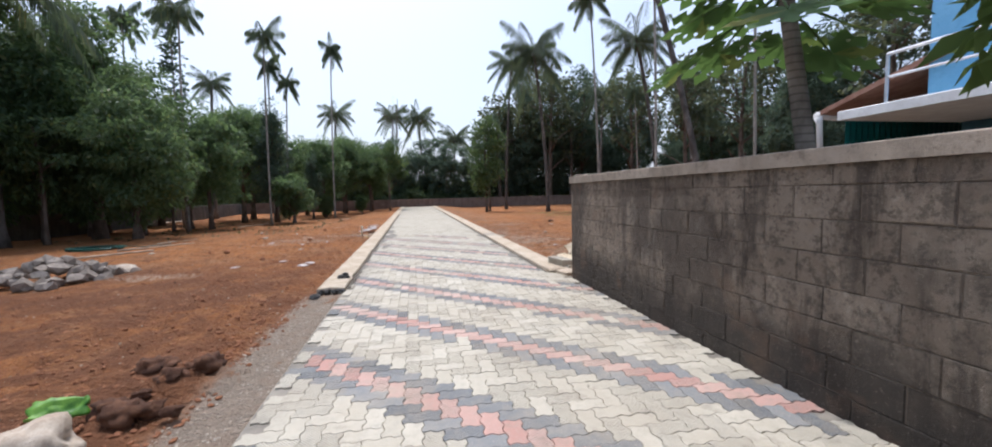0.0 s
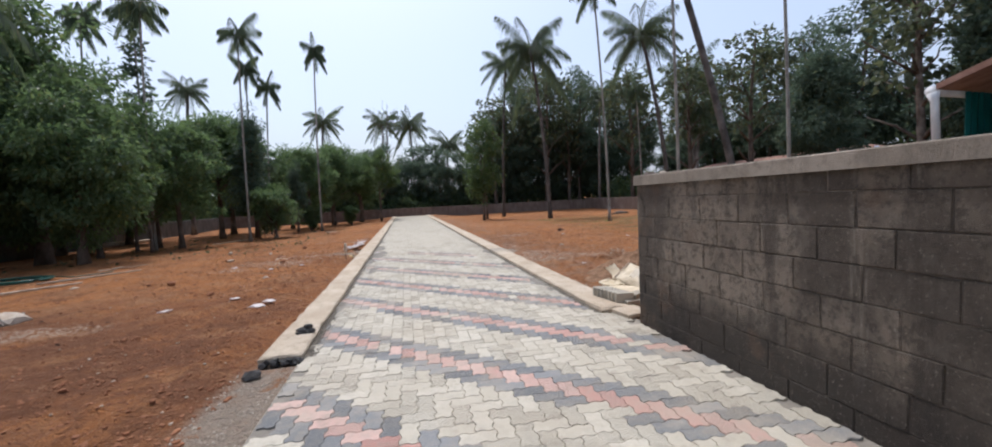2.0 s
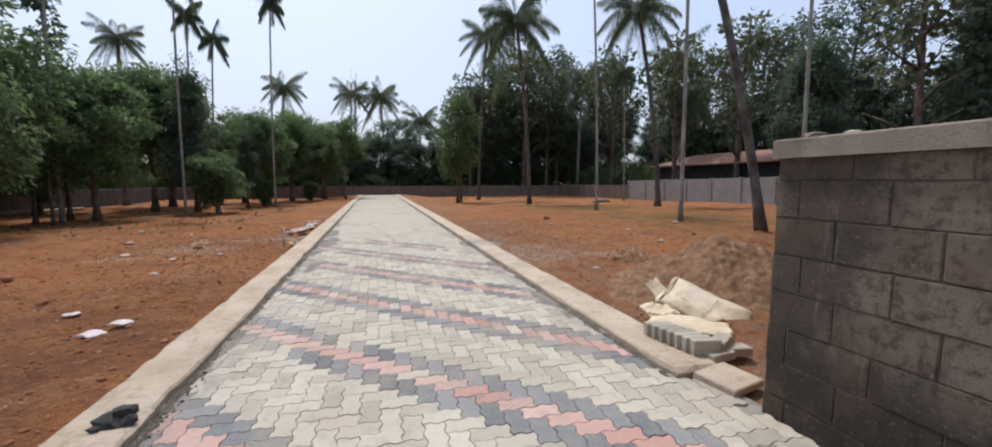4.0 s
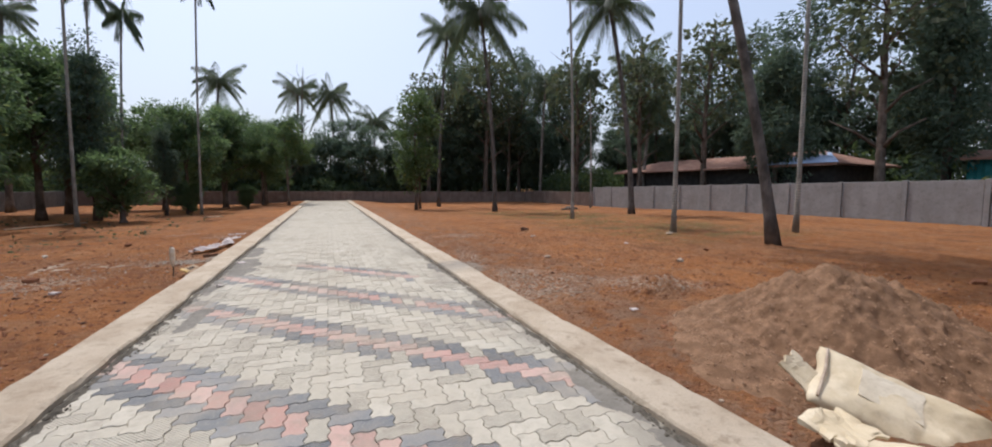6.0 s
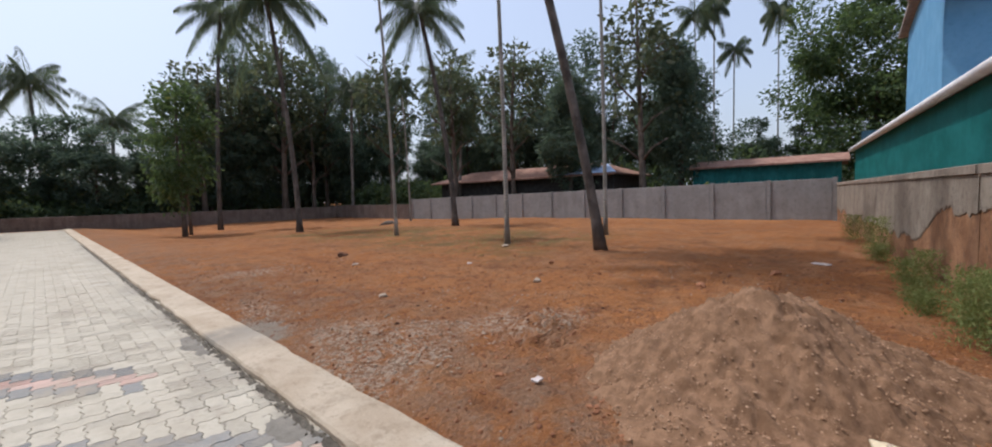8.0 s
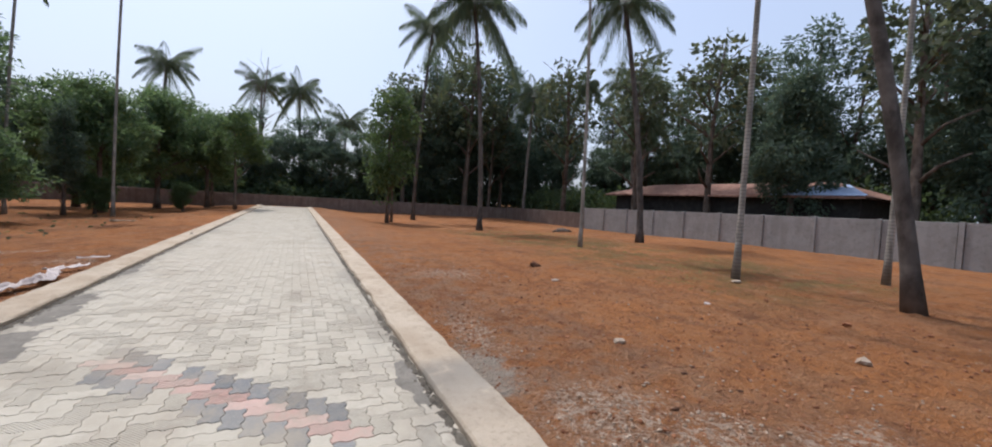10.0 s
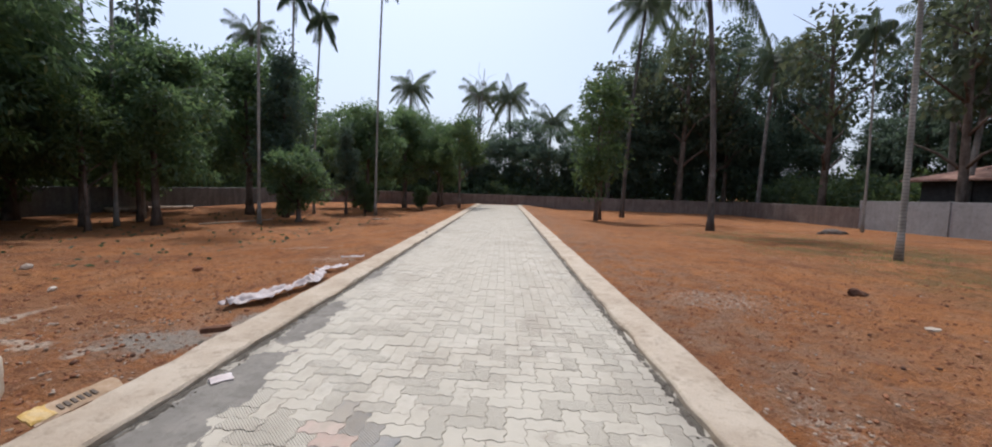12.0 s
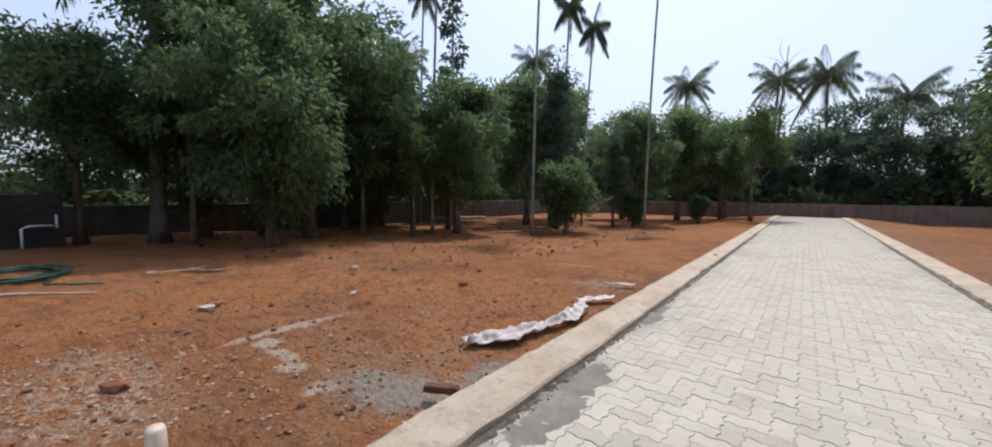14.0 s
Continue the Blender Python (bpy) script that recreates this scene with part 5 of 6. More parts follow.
def scatter(name, count, boxes, size, mat, label, squash=0.75, level=None):
    """Grit too small to count."""
    s = Shape()
    base = [rock_shape(rrng, 1.0, squash, 1, 0.2) for _ in range(4)]
    for _ in range(count):
        x0, x1, y0, y1 = boxes[rrng.randrange(len(boxes))]
        x, y = rrng.uniform(x0, x1), rrng.uniform(y0, y1)
        r = size * rrng.uniform(0.35, 1.0) ** 2 * 1.6
        b = base[rrng.randrange(4)]
        c, sn = math.cos(x * 91), math.sin(x * 91)
        z = (ground_height(x, y) if level is None else level) + r * 0.15
        s.add([(x + (v[0] * c - v[1] * sn) * r, y + (v[0] * sn + v[1] * c) * r, z + v[2] * r) for v in b.v[:12]], [f for f in BASE_FACES])
    return solo(name, s, mat, label, "grit", None, "", "stuff")


_ico = bmesh.new()
bmesh.ops.create_icosphere(_ico, subdivisions=1, radius=1)
_ico.verts.index_update()
BASE_FACES = [tuple(v.index for v in f.verts) for f in _ico.faces if all(v.index < 12 for v in f.verts)]
_ico.free()
LEFT_SOIL = [(-8, -1.25, 2.5, 20), (-5, -1.25, 2.5, 19), (-3, -1.2, 2.5, 18)]
RIGHT_SOIL = [(2.8, 14, 7.5, 24), (2.8, 9, 8, 20), (2.8, 6, 8, 18)]
scatter("soil_grit", 15000, LEFT_SOIL + RIGHT_SOIL, 0.013, CRUMB, "brown soil crumbs strewn over the ground")
scatter("pale_grit", 3600, LEFT_SOIL + RIGHT_SOIL + [(-4.2, -2.4, 13.4, 14.9), (-4.2, -2.6, 13.4, 14.6), (-3.0, -1.4, 14.4, 15.8), (2.75, 5.6, 11.2, 13.2), (2.75, 3.6, 10.8, 12.6), (3.6, 5.0, 16.4, 18.2), (5, 9, 8.6, 12), (2.75, 4.3, 11.0, 12.2), (2.75, 4.3, 11.0, 12.2), (2.8, 3.4, 13.4, 15), (3.4, 4.6, 16.8, 17.8), (-4.0, -2.2, 13.5, 14.8), (-3.6, -1.3, 13.6, 16.8)], 0.0115, CHIP, "pale stone chips strewn over the ground")
scatter("rubble", 620, [(-8, -1.3, 7, 19), (-4.5, -1.3, 9, 18), (3.0, 9, 9.5, 19), (3.4, 6.0, 8.2, 9.8), (7, 11, 8.5, 11)], 0.024, CRUMB, "lumps of red laterite strewn over the ground")
scatter("seam_crumbs", 1500, [(-0.81, -0.71, 6.9, 19), (2.24, 2.33, 7.2, 19)], 0.007, CRUST, "dark mortar crumbs along the kerb seams", 0.7, 0.004)
scatter("dark_crumbs", 600, [(-5, -1.4, 12.5, 17), (-8, -1.4, 7, 18), (3, 9, 9.5, 18)], 0.018, CLOD, "dark soil crumbs strewn over the ground", 0.5)
scatter("soil_lumps", 900, [(-1.75, -1.15, 2.8, 6.5), (-1.6, -1.2, 3.4, 5.6), (-4.0, -1.2, 2.6, 9.0), (-3.0, -1.2, 3.0, 8.0)], 0.016, CRUMB, "broken lumps of red soil beside the shoulder")
scatter("shoulder_gravel", 3500, [(-1.3, -0.78, -1.0, 6.7)], 0.008, ROCK_PALE, "grey gravel along the unpaved road edge")


# ---- sacks, cloth and litter ----
def crumple(nx, ny, sx, sy, amp, seed, thick=0.0, wob=1.0):
    """A creased sheet, or a padded sack where thick is given."""
    s = Shape()
    vs = []
    w = nx + 1
    def z(i, j, top):
        u, v = i / nx, j / ny
        p = Vector((u * sx * 4.0, v * sy * 4.0, seed))
        e = min(u, 1 - u, v, 1 - v) * 4
        pad = thick * min(1.0, e) ** 0.5 if top else 0.0
        fold = abs(noise.noise(p * 1.5)) * amp + abs(noise.noise(p * 3.7)) * amp * 0.5
        return pad + (fold if top else 0.0)
    def xy(i, j):
        u, v = i / nx - 0.5, j / ny - 0.5
        p = Vector((u * 5, v * 5, seed + 40))
        return u * sx + wob * 0.10 * sx * noise.noise(p), v * sy + wob * 0.14 * sy * noise.noise(p + Vector((9, 9, 0)))
    for top in (True, False):
        for j in range(ny + 1):
            for i in range(nx + 1):
                x, y = xy(i, j)
                vs.append((x, y, z(i, j, top) + (0.004 if top else 0.0)))
    o = w * (ny + 1)
    fs = []
    for j in range(ny):
        for i in range(nx):
            a = j * w + i
            fs += [(a, a + 1, a + w + 1, a + w), (o + a + w, o + a + w + 1, o + a + 1, o + a)]
    rim = [i for i in range(w)] + [j * w + nx for j in range(1, ny + 1)] + [ny * w + i for i in range(nx - 1, -1, -1)] + [j * w for j in range(ny - 1, 0, -1)]
    for k in range(len(rim)):
        a, b = rim[k], rim[(k + 1) % len(rim)]
        fs.append((a, o + a, o + b, b))
    return s.add(vs, fs)


sack = thing("cement_sack", "empty cream woven sack lying against a gravel heap", "sack",
             Matrix(((0.417, 0.79, -0.246, 3.56), (-0.833, 0.41, -0.455, 8.06), (-0.333, 0.46, 0.829, 0.035), (0, 0, 0, 1))) @ Matrix.Scale(1.15, 4), "cement sacks")
part("sack_body", crumple(48, 28, 0.70, 0.40, 0.016, 3.0, 0.06, 0.3), SACK, sack, "", True)
part("seam", Shape().tube([(-0.325, -0.17, 0.045), (-0.32, 0.0, 0.06), (-0.325, 0.17, 0.045)], [0.008] * 3, 6), WOODEN, sack, "stitched brown seam")
part("print", crumple(10, 10, 0.24, 0.18, 0.010, 7.0, 0.0, 0.5).mesh("print", plain_material("faded_sack_print", (0.58, 0.49, 0.35), (0.68, 0.59, 0.44), 0.6)), None, sack, "faded round print").matrix_basis = pose(-0.06, 0.02, 0.066)
part("flap", crumple(12, 8, 0.20, 0.14, 0.03, 19.0), SACK, sack, "torn pointed flap at the mouth").matrix_basis = pose(-0.40, -0.06, 0.02, 0, -14, 160)
sack2 = thing("cement_sack", "torn dusty cream sack spread on the ground", "sack", pose(3.10, 7.74, 0.03, 0, 3, -42), "cement sacks")
part("sack_body", crumple(40, 24, 0.66, 0.36, 0.02, 11.0, 0.02, 0.5), SACK, sack2, "", True)
part("flap", crumple(16, 10, 0.30, 0.24, 0.05, 15.0), SACK, sack2, "torn open flap of the sack").matrix_basis = pose(-0.26, 0.20, 0.015, 0, -4, 38)
def rag(length, width, amp, seed, waist=0.0, bend=0.0):
    """A thin bunched strip of cloth along x with a wandering, ragged outline and sharp folds."""
    nx, ny = int(length / 0.018), 14
    vs = []
    for top in (1, 0):
        for j in range(ny + 1):
            for i in range(nx + 1):
                u, v = i / nx, j / ny * 2 - 1
                q = Vector((u * length * 5, seed, 0))
                half = width * 0.5 * (0.35 + 0.65 * math.sin(math.pi * min(1.0, 0.08 + 0.9 * u)) ** 0.6) * (1 + 0.75 * noise.noise(q * 1.1))
                half *= 1 - waist * math.sin(math.pi * u) ** 2
                y = bend * (1 - u) ** 3 + v * half + 0.5 * width * noise.noise(q * 0.6 + Vector((0, 0, 5))) + 0.012 * noise.noise(Vector((u * length * 30, v * 2, seed)))
                p = Vector((u * length * 5, v * half * 13, seed))
                z = amp * (1 - abs(noise.noise(p)) * 2.2) * (1 - 0.65 * abs(v)) + 0.25 * amp * noise.noise(p * 2.7)
                vs.append(((u - 0.5) * length, y, max(0.003, z) + (0.004 if top else -0.004)))
    w = nx + 1
    o = w * (ny + 1)
    fs = []
    for j in range(ny):
        for i in range(nx):
            a = j * w + i
            fs += [(a, a + 1, a + w + 1, a + w), (o + a + w, o + a + w + 1, o + a + 1, o + a)]
    rim = [i for i in range(w)] + [j * w + nx for j in range(1, ny + 1)] + [ny * w + i for i in range(nx - 1, -1, -1)] + [j * w for j in range(ny - 1, 0, -1)]
    fs += [(rim[k], o + rim[k], o + rim[(k + 1) % len(rim)], rim[(k + 1) % len(rim)]) for k in range(len(rim))]
    return Shape().add(vs, fs)


for x, y, ln, wd, amp, a, seed, waist, bend, words in ((-1.36, 17.1, 1.70, 0.30, 0.09, 96, 2.0, 0.65, 0.42, "long crumpled strip of dirty white cloth by the kerb"),
                                          (-1.48, 18.3, 0.55, 0.16, 0.05, 62, 9.0, 0.0, 0.0, "crumpled dirty white cloth by the kerb"),
                                          (-1.54, 19.3, 0.4, 0.08, 0.03, 30, 13.0, 0.0, 0.0, "flattened scrap of white cloth")):
    solo("cloth", rag(ln, wd, amp, seed, waist, bend), CLOTH, words, "cloth", pose(x, y, 0.02, 0, 0, a), "cloth scraps", smooth=True)
for x, y, sz in ((-1.95, 9.06, 0.12), (-1.87, 9.33, 0.10), (-2.49, 9.78, 0.08), (-3.2, 9.3, 0.10), (-0.67, 14.66, 0.08), (-0.62, 12.95, 0.05), (-2.3, 13.2, 0.06), (-3.9, 13.6, 0.10), (-2.9, 12.9, 0.07),
                 (7.0, 14.3, 0.05), (10.2, 8.9, 0.16), (4.0, 9.6, 0.06), (5.6, 7.6, 0.10), (5.4, 7.35, 0.12), (4.8, 7.15, 0.1), (3.6, 10.2, 0.05)):
    solo("paper_scrap", crumple(8, 6, sz * 1.6, sz, 0.028, x * 3.3), CLOTH, "crumpled white litter scrap on the ground", "litter", pose(x, y, 0.012, 0, 0, x * 200), "litter")

# pavers stacked on edge beside the start of the kerb
spare = Shape().box(-0.03, 0.03, -0.105, 0.105, 0, 0.112, 0.006).mesh("spare_paver", PAVER_PALE)
for k in range(7):
    ob = new("spare_paver", spare)
    ob.matrix_basis = pose(2.62 + 0.015 * k, 7.56 - 0.068 * k, 0.055, 0, 0, 90 - 12)
    tagged(ob, "spare grey paving block standing on edge", "paving block", "spare paving blocks")
flat = Shape().box(-0.112, 0.112, -0.056, 0.056, 0, 0.06, 0.006).mesh("spare_paver", PAVER_PALE)
for x, y, z, a in ((2.80, 7.12, 0.02, 5), (2.99, 7.16, 0.02, -12), (2.86, 7.3, 0.02, 8), (2.9, 7.2, 0.082, 30)):
    ob = new("spare_paver", flat)
    ob.matrix_basis = pose(x, y, z, 0, 0, a)
    tagged(ob, "spare grey paving block lying by the kerb", "paving block", "spare paving blocks")
solo("concrete_slab", Shape().box(-0.16, 0.16, -0.14, 0.14, 0, 0.05, 0.008), KERB, "broken concrete slab at the wall foot", "slab", pose(2.62, 6.86, -0.005, 2, 0, 12))
solo("concrete_slab", Shape().box(-0.11, 0.11, -0.03, 0.03, 0, 0.045, 0.006), CLOD, "thin dark concrete offcut by the kerb", "slab", pose(-1.27, 15.45, 0.03, 0, 0, 28))
solo("concrete_chip", rock_shape(rrng, 0.05, 0.4, 1), STONE, "grey chip lying on the kerb", "stone", pose(-0.95, 23.2, 0.065))

solo("stone", rock_shape(rrng, 0.06, 0.4, 1, 0.25), STONE, "flat stone chip lying on the wall coping", "stone", pose(2.62, 6.42, 1.55))
solo("stone", rock_shape(rrng, 0.035, 0.5, 1, 0.25), ROCK_PALE, "small stone chip lying on the wall coping", "stone", pose(2.66, 6.28, 1.545))

# mortar smears on the paving and lime on the soil
def smear(rx, ry, seed, thick=0.012):
    """A lumpy spill that thins out unevenly into the surface below."""
    nx, ny = max(14, int(rx * 2.6 / 0.02)), max(30, int(ry * 2.6 / 0.02))
    vs = []
    for j in range(ny + 1):
        for i in range(nx + 1):
            u, v = -1.3 + 2.6 * i / nx, -1.3 + 2.6 * j / ny
            p = Vector((u * rx, v * ry, seed))
            k = 1 - math.hypot(u, v) + 0.75 * noise.noise(p * 2.6) + 0.3 * noise.noise(p * 8)
            vs.append((u * rx, v * ry, min(thick, thick * 1.1 * k) - 0.004 + (0.002 * noise.noise(p * 24) + 0.001 * noise.noise(p * 60))))
    w = nx + 1
    return Shape().add(vs, [(j * w + i, j * w + i + 1, (j + 1) * w + i + 1, (j + 1) * w + i) for j in range(ny) for i in range(nx)])


for x, y, rx, ry, sd in ((-0.60, 14.5, 0.24, 1.0, 1.0), (-0.64, 16.0, 0.18, 0.7, 2.0), (-0.70, 12.9, 0.14, 0.9, 3.0), (-0.55, 11.4, 0.12, 0.6, 4.0), (2.22, 13.2, 0.10, 0.45, 6.0), (-0.75, 8.4, 0.08, 0.6, 7.0),
                         (2.24, 8.9, 0.10, 0.6, 8.0), (2.2, 11.0, 0.11, 0.4, 9.0), (-0.72, 18.2, 0.1, 0.8, 10.0)):
    solo("mortar_smear", smear(rx, ry, sd), SMEAR, "grey mortar smeared over the paving edge", "mortar", pose(x, y, 0.0), "mortar smears", smooth=True)
# bottle on a stake, plank, hose, poles and twigs
stake = thing("bottle_stake", "clouded plastic bottle upside down on a stake", "stake", pose(-1.42, 14.07, -0.03) @ Matrix.Scale(1.2, 4))
part("stake", Shape().tube([(0, 0, 0), (0.01, 0, 0.34)], [0.008, 0.008], 6), BARK, stake)
prof = [(0.012, 0.12), (0.014, 0.145), (0.033, 0.185), (0.036, 0.21), (0.034, 0.24), (0.037, 0.27), (0.036, 0.335), (0.028, 0.35)]
part("bottle", Shape().tube([(0, 0, z) for _, z in prof], [r * 0.78 for r, _ in prof], 16), BOTTLE, stake, "clouded plastic bottle", True)
BAG_TAN = plain_material("tan_bag_paper", (0.33, 0.21, 0.11), (0.44, 0.31, 0.19), 0.7, scale=9)
BAG_INK = plain_material("dark_bag_ink", (0.10, 0.07, 0.045), (0.16, 0.115, 0.075), 0.7, scale=9)
bag = thing("cement_bag", "flattened tan and yellow bag leaning on the kerb", "bag", pose(-1.285, 14.34, 0.022, 0, 0, 84) @ Matrix.Rotation(radians(26), 4, "X") @ Matrix.Scale(0.74, 4))
part("bag_body", crumple(34, 8, 0.62, 0.15, 0.014, 5.0, 0.008, 0.5), BAG_TAN, bag)
part("yellow_panel", crumple(8, 8, 0.17, 0.135, 0.022, 25.0, 0.012, 0.6), YELLOW, bag, "bright yellow printed panel").matrix_basis = pose(-0.25, 0.012, 0.006)
ink = Shape()
for k in range(6):
    ink.box(-0.14 + 0.046 * k, -0.112 + 0.046 * k, -0.035, 0.022, 0.02, 0.0262, 0.002)
part("print", ink, BAG_INK, bag, "row of dark printed bars")
hose = Shape()
pts = []
for k in range(150):
    a = k * 0.26
    r = 0.62 + 0.13 * math.sin(k * 0.17)
    pts.append((math.cos(a) * r, math.sin(a) * r * 0.7, 0.015 + 0.05 * abs(math.sin(k * 0.11))))
pts += [(1.0, 0.35, 0.02), (1.25, 0.7, 0.02), (1.35, 0.95, 0.02)]
hose.tube(pts, [0.014] * len(pts), 6)
solo("garden_hose", hose, HOSE, "green garden hose coiled on the soil", "hose", pose(-8.6, 14.1, 0.0, 0, 0, -12), smooth=True)


def pole(a, b, r, words, mat=WOODEN, name="wooden_pole"):
    pa, pb = Vector((*a, 0)), Vector((*b, 0))
    n = 7
    loc = [(pb - pa) * (k / (n - 1)) + Vector((0.0, 0.02 * math.sin(k * 2.1), r * 0.8 + 0.01)) for k in range(n)]
    solo(name, Shape().tube(loc, [r * (1 - 0.05 * k) for k in range(n)], 8), mat, words, "pole", pose(a[0], a[1], -fall(*a)), smooth=True)


pole((-7.6, 13.3), (-6.37, 14.57), 0.022, "pale wooden pole lying on the soil")
pole((-7.9, 11.6), (-6.57, 12.97), 0.028, "pale wooden pole lying on the soil")
pole((-9.6, 26.2), (-8.6, 29.0), 0.03, "pale bamboo pole lying on the soil")
pole((-4.96, 30.9), (-3.1, 31.4), 0.03, "pale bamboo pole lying on the soil")
pole((-16.6, 29.8), (-15.6, 33.6), 0.13, "pale felled log beside the western wall", WOODEN, "felled_log")
for k in range(9):
    a = prng.uniform(0, 3.1)
    l = prng.uniform(0.2, 0.5)
    x, y = -7.6 + prng.uniform(-0.3, 0.3), 15.7 + prng.uniform(-0.5, 0.4)
    pole((x, y), (x + math.cos(a) * l, y + math.sin(a) * l), 0.012, "dry broken twig on the soil", WOODEN, "twig")
stump = thing("tree_stump", "dark cut tree stump on bare soil", "stump", pose(15.9, 30.4, -0.05 - fall(15.9, 30.4)))
part("stump_wood", rock_shape(rrng, 0.42, 0.62, 3, 0.2), BARK, stump, "", True)
part("root", Shape().tube([(0.2, 0, 0.1), (0.6, 0.05, 0.1), (0.85, 0.1, 0.02)], [0.13, 0.09, 0.04], 7), BARK, stump)
part("root", Shape().tube([(-0.2, 0, 0.1), (-0.55, -0.1, 0.1), (-0.75, -0.1, 0.02)], [0.12, 0.08, 0.04], 7), BARK, stump)
solo("fallen_leaf", crumple(14, 7, 0.25, 0.12, 0.05, 31.0), BANANA, "fresh green fallen leaf on dark soil", "leaf", pose(-1.90, 3.55, 0.10, 38, 8, 22), smooth=True)


# ---- weeds ----
def weeds(rng, spots, per, h, spread):
    out = []
    for x, y, k in spots:
        n = int(per * k)
        c = np.stack([rng.normal(x, spread * k, n), rng.normal(y, spread * 0.6 * k, n), rng.uniform(0, h * k, n) - fall(x, y)], 1)
        out.append(leaf_quads(rng, c, rng.normal(size=(n, 3)) * 0.7 + np.array([0, 0, 0.5]), 0.045, 0.011))
    return np.concatenate(out)


WEED_LOW = [(4.15, 7.5, 0.9), (4.45, 7.55, 1.0), (4.75, 7.45, 0.9), (4.4, 7.25, 0.8), (7.3, 7.95, 0.7), (7.9, 7.95, 0.8), (9.3, 7.95, 0.9), (11.2, 8.15, 0.8)]
tagged(new("weeds", quads_mesh("weeds", weeds(nrng, WEED_LOW, 1300, 0.34, 0.17), GRASS)), "low green weeds along the foot of the laterite wall", "weeds", "", "stuff")
WEED_TALL = [(6.05, 7.55, 1.1), (6.35, 7.7, 1.2), (6.65, 7.62, 1.1), (7.0, 7.7, 0.9), (9.0, 7.8, 0.9), (12.2, 8.15, 1.4), (15.0, 8.5, 1.2)]
tagged(new("weeds", quads_mesh("weeds", weeds(nrng, WEED_TALL, 1500, 0.52, 0.15), GRASS)), "tall bushy weeds against the laterite wall", "weeds", "", "stuff")
TUFTS = [(nrng.uniform(7.5, 14), nrng.uniform(14, 29), nrng.uniform(0.3, 0.8)) for _ in range(90)]
tagged(new("grass", quads_mesh("grass", weeds(nrng, TUFTS, 60, 0.03, 0.6), GRASS)), "thin grass in patches under the palms", "grass", "", "stuff")
fallen = np.stack([nrng.uniform(-13, -4, 400), nrng.uniform(17, 34, 400), np.full(400, 0.03)], 1)
fallen[:, 2] -= [fall(x, y) for x, y, _ in fallen]
fallen = leaf_quads(nrng, fallen, nrng.normal(size=(400, 3)) * np.array([1, 1, 0.15]), 0.14, 0.07)
tagged(new("fallen_leaves", quads_mesh("fallen_leaves", fallen, LEAF_DRY)), "dry leaves fallen under the trees", "leaves", "", "stuff")

# ---- wall blocks ----
BL, BH = 0.392, 0.20
block_mesh = Shape()
block_mesh.add([(0.0, 0, 0), (0.0, BL - 0.005, 0), (0.0, BL - 0.005, BH - 0.004), (0.0, 0, BH - 0.004),
                (-0.007, 0.006, 0.006), (-0.007, BL - 0.011, 0.006), (-0.007, BL - 0.011, BH - 0.010), (-0.007, 0.006, BH - 0.010)],
               [(4, 7, 6, 5), (0, 4, 5, 1), (1, 5, 6, 2), (2, 6, 7, 3), (3, 7, 4, 0), (0, 1, 2, 3)])
block_mesh = block_mesh.mesh("block", BLOCK)
brng = random.Random(4)
for row in range(8):
    z = -0.08 + BH * row
    y = WALL_END - 0.004
    # each course starts with a cut block of its own length
    cut = brng.uniform(0.55, 0.95) if row % 2 else brng.uniform(0.25, 0.5)
    y -= BL * cut
    ob = part("block", block_mesh, None, wall_east)
    ob.matrix_basis = pose(WALL_X + 0.011, y, z) @ Matrix.Diagonal((1, cut, (BH - 0.083) / BH if row == 7 else 1.0, 1))
    while y - BL > -4.4:
        y -= BL
        ob = part("block", block_mesh, None, wall_east)
        sc = (BH - 0.083) / BH if row == 7 else 1.0
        ob.matrix_basis = pose(WALL_X + 0.011 + brng.uniform(-0.002, 0.003), y, z + brng.uniform(-0.002, 0.002), 0, 0, brng.uniform(-0.3, 0.3)) @ Matrix.Diagonal((1, 1, sc, 1))

# ---- paving blocks: zigzag pavers in herringbone, with red and charcoal diagonal bands ----
PW = 0.1108


def edge(a, b, sgn):
    """The interior points of a zigzag side from a to b."""
    d = (b[0] - a[0], b[1] - a[1])
    n = (-d[1] * sgn, d[0] * sgn)
    return [(a[0] + d[0] * t + n[0] * o, a[1] + d[1] * t + n[1] * o) for t, o in ((0.22, 0.075), (0.38, 0.075), (0.62, -0.075), (0.78, -0.075))]


def paver_outline():
    """A lying block two units long and one wide; each unit side carries the same zigzag, so that blocks interlock."""
    corners = [(0, 0), (1, 0), (2, 0), (2, 1), (1, 1), (0, 1)]
    out = []
    for k in range(6):
        a, b = corners[k], corners[(k + 1) % 6]
        out.append(a)
        fwd = (b[0] - a[0]) + (b[1] - a[1]) > 0
        pts = edge(a, b, 1) if fwd else edge(b, a, 1)[::-1]
        out += pts
    return [(x - 1.0, y - 0.5) for x, y in out]


OUT = paver_outline()
def inset(pts, d):
    n = len(pts)
    res = []
    for i in range(n):
        p, q, r = pts[i - 1], pts[i], pts[(i + 1) % n]
        t = (r[0] - p[0], r[1] - p[1])
        l = math.hypot(*t) or 1
        res.append((q[0] - t[1] / l * d, q[1] + t[0] / l * d))
    return res


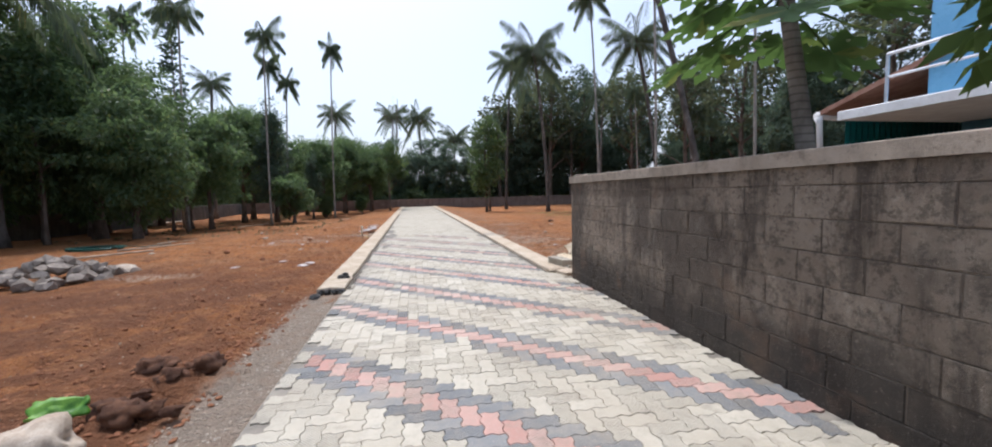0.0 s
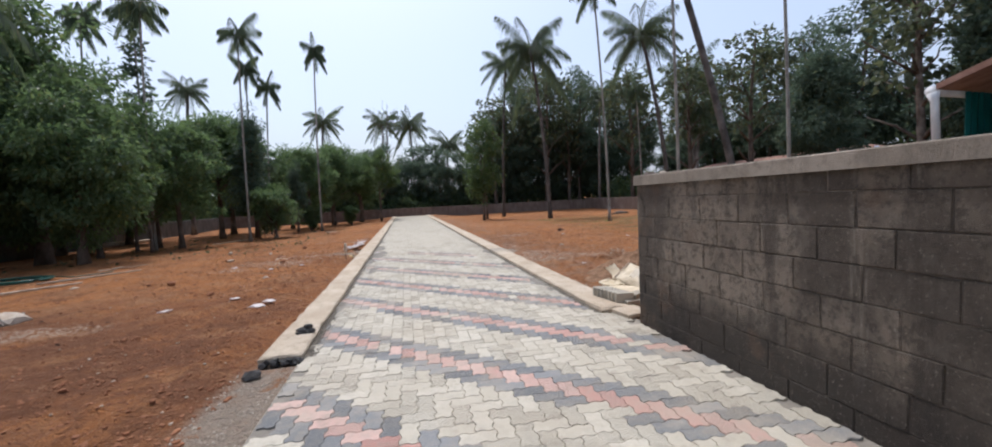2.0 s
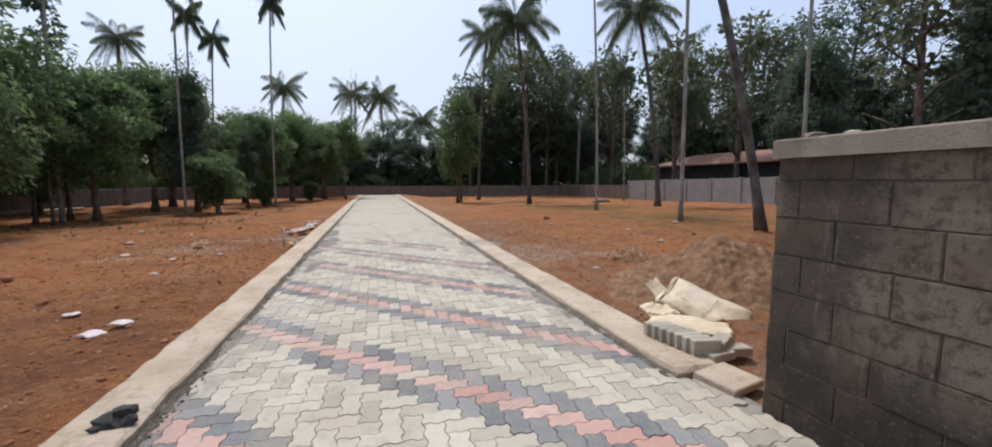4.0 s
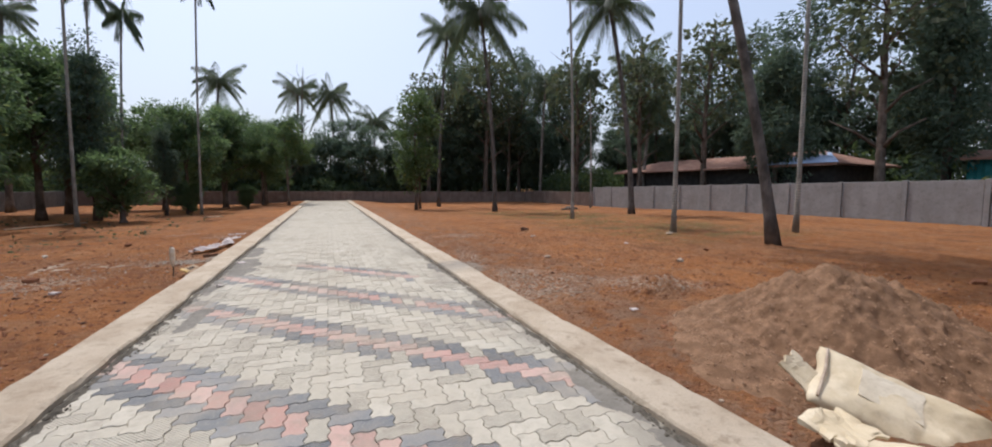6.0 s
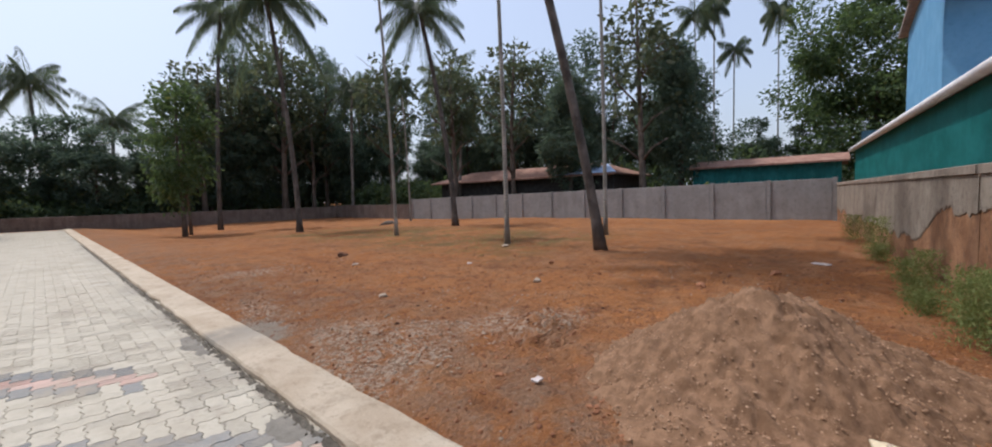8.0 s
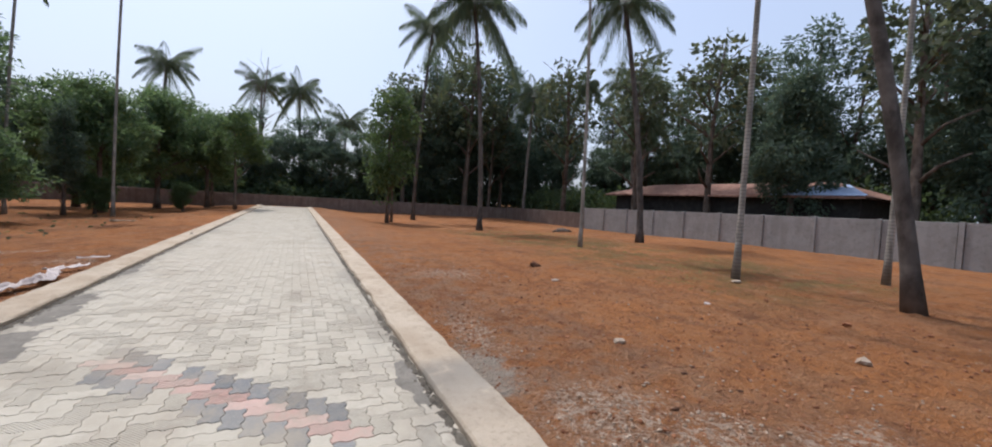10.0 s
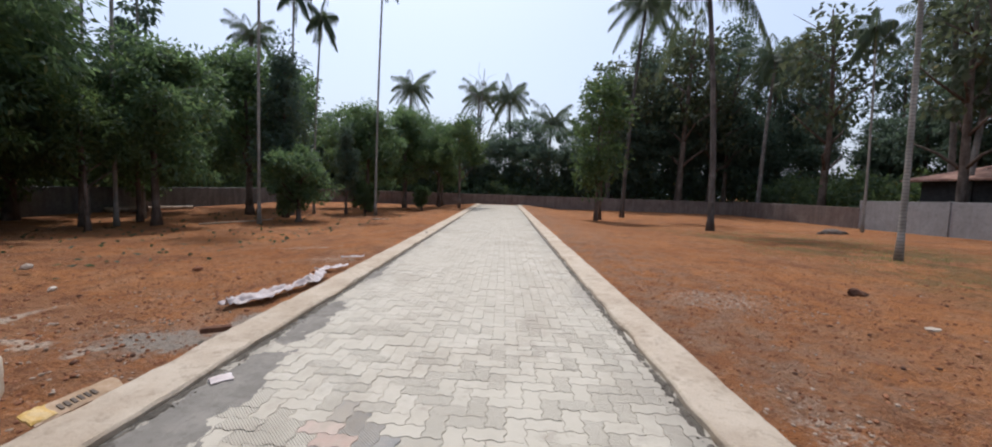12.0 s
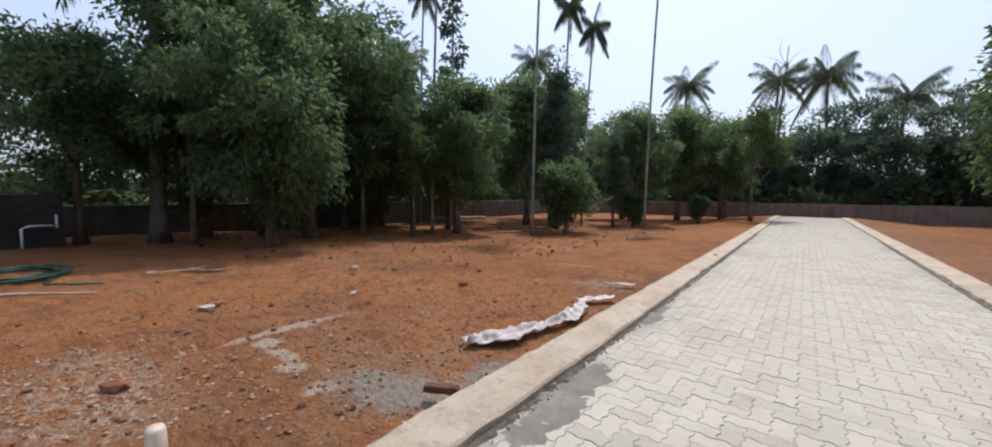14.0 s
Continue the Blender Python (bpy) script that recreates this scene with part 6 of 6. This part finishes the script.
RING0 = [(x * PW, y * PW, -0.016) for x, y in inset(OUT, 0.009)]
RING1 = [(x * PW, y * PW, -0.004) for x, y in inset(OUT, 0.012)]
RING2 = [(x * PW, y * PW, 0.0) for x, y in inset(OUT, 0.034)]
NP = len(OUT)
P_FACES = [tuple(2 * NP + k for k in range(NP))]
for lo, hi in ((0, 1), (1, 2)):
    P_FACES += [(lo * NP + k, lo * NP + (k + 1) % NP, hi * NP + (k + 1) % NP, hi * NP + k) for k in range(NP)]
P_VERTS = RING0 + RING1 + RING2


def paver_cells():
    """Yields each block: centre, whether it lies across the road, and its colour."""
    x0, d0 = -0.80, 11
    y0 = 3.55 - x0 - (2 * d0 + 1.5) * PW
    crng = random.Random(6)
    ni, j0, j1 = 33, int((-3 - y0) / PW), int((ROAD_END - 0.2 - y0) / PW)
    for j in range(j0, j1):
        for i in range(-4, ni):
            k = (i + j) % 4
            if k not in (0, 2):
                continue
            flat_lying = k == 0
            cx = x0 + (i + (1.0 if flat_lying else 0.5)) * PW
            cy = y0 + (j + (0.5 if flat_lying else 1.0)) * PW
            hw = PW if flat_lying else PW / 2
            if cx - hw < (ROAD_L - 0.13 if cy > 6.9 else ROAD_L - 0.005) or cx + hw > (WALL_X + 0.02 if cy < 6.9 else ROAD_R + 0.13):
                continue
            d = (i + j) // 2 - d0
            band = d / 7
            nearest = round(band)
            off = d - nearest * 7
            tone = "pale"
            if nearest <= 7 and not (nearest == 7 and not 0.15 < cx < 1.75):
                if off == 0:
                    tone = "red"
                elif abs(off) == 1:
                    tone = "dark"
            if tone != "pale" and crng.random() < 0.04:
                tone = "pale"
            yield cx, cy, flat_lying, tone


MATS = {"pale": PAVER_PALE, "red": PAVER_RED, "dark": PAVER_DARK}
paver_meshes = {}
for tone in MATS:
    s = Shape()
    s.v, s.f = P_VERTS, P_FACES
    paver_meshes[tone] = s.mesh("paver", MATS[tone])
rest = {tone: ([], []) for tone in MATS}
vrng = random.Random(9)
base_np = np.array(P_VERTS)
rot_np = np.stack([-base_np[:, 1], base_np[:, 0], base_np[:, 2]], 1)
count = 0
for cx, cy, flat_lying, tone in paver_cells():
    dz = vrng.uniform(-0.0025, 0.0025)
    if 2.55 < cy < 4.75 and count < 300:
        ob = part("paver", paver_meshes[tone], None, road)
        ob.matrix_basis = pose(cx, cy, dz, vrng.uniform(-0.5, 0.5), vrng.uniform(-0.5, 0.5), 0 if flat_lying else 90)
        count += 1
    else:
        tilt = np.array([vrng.uniform(-0.008, 0.008), vrng.uniform(-0.008, 0.008)])
        v = (base_np if flat_lying else rot_np).copy()
        v[:, 2] += dz + v[:, :2] @ tilt
        vs, fs = rest[tone]
        o = len(vs) * NP * 3
        vs.append(v + np.array([cx, cy, 0]))
        fs.append(o)
for tone, (vs, fs) in rest.items():
    s = Shape()
    s.v = np.concatenate(vs).tolist()
    s.f = [tuple(k + o for k in f) for o in fs for f in P_FACES]
    ob = part("paving", s, MATS[tone], road, {"pale": "pale grey zigzag paving blocks", "red": "faded red zigzag paving blocks", "dark": "charcoal zigzag paving blocks"}[tone])
    tagged(ob, kind="stuff")
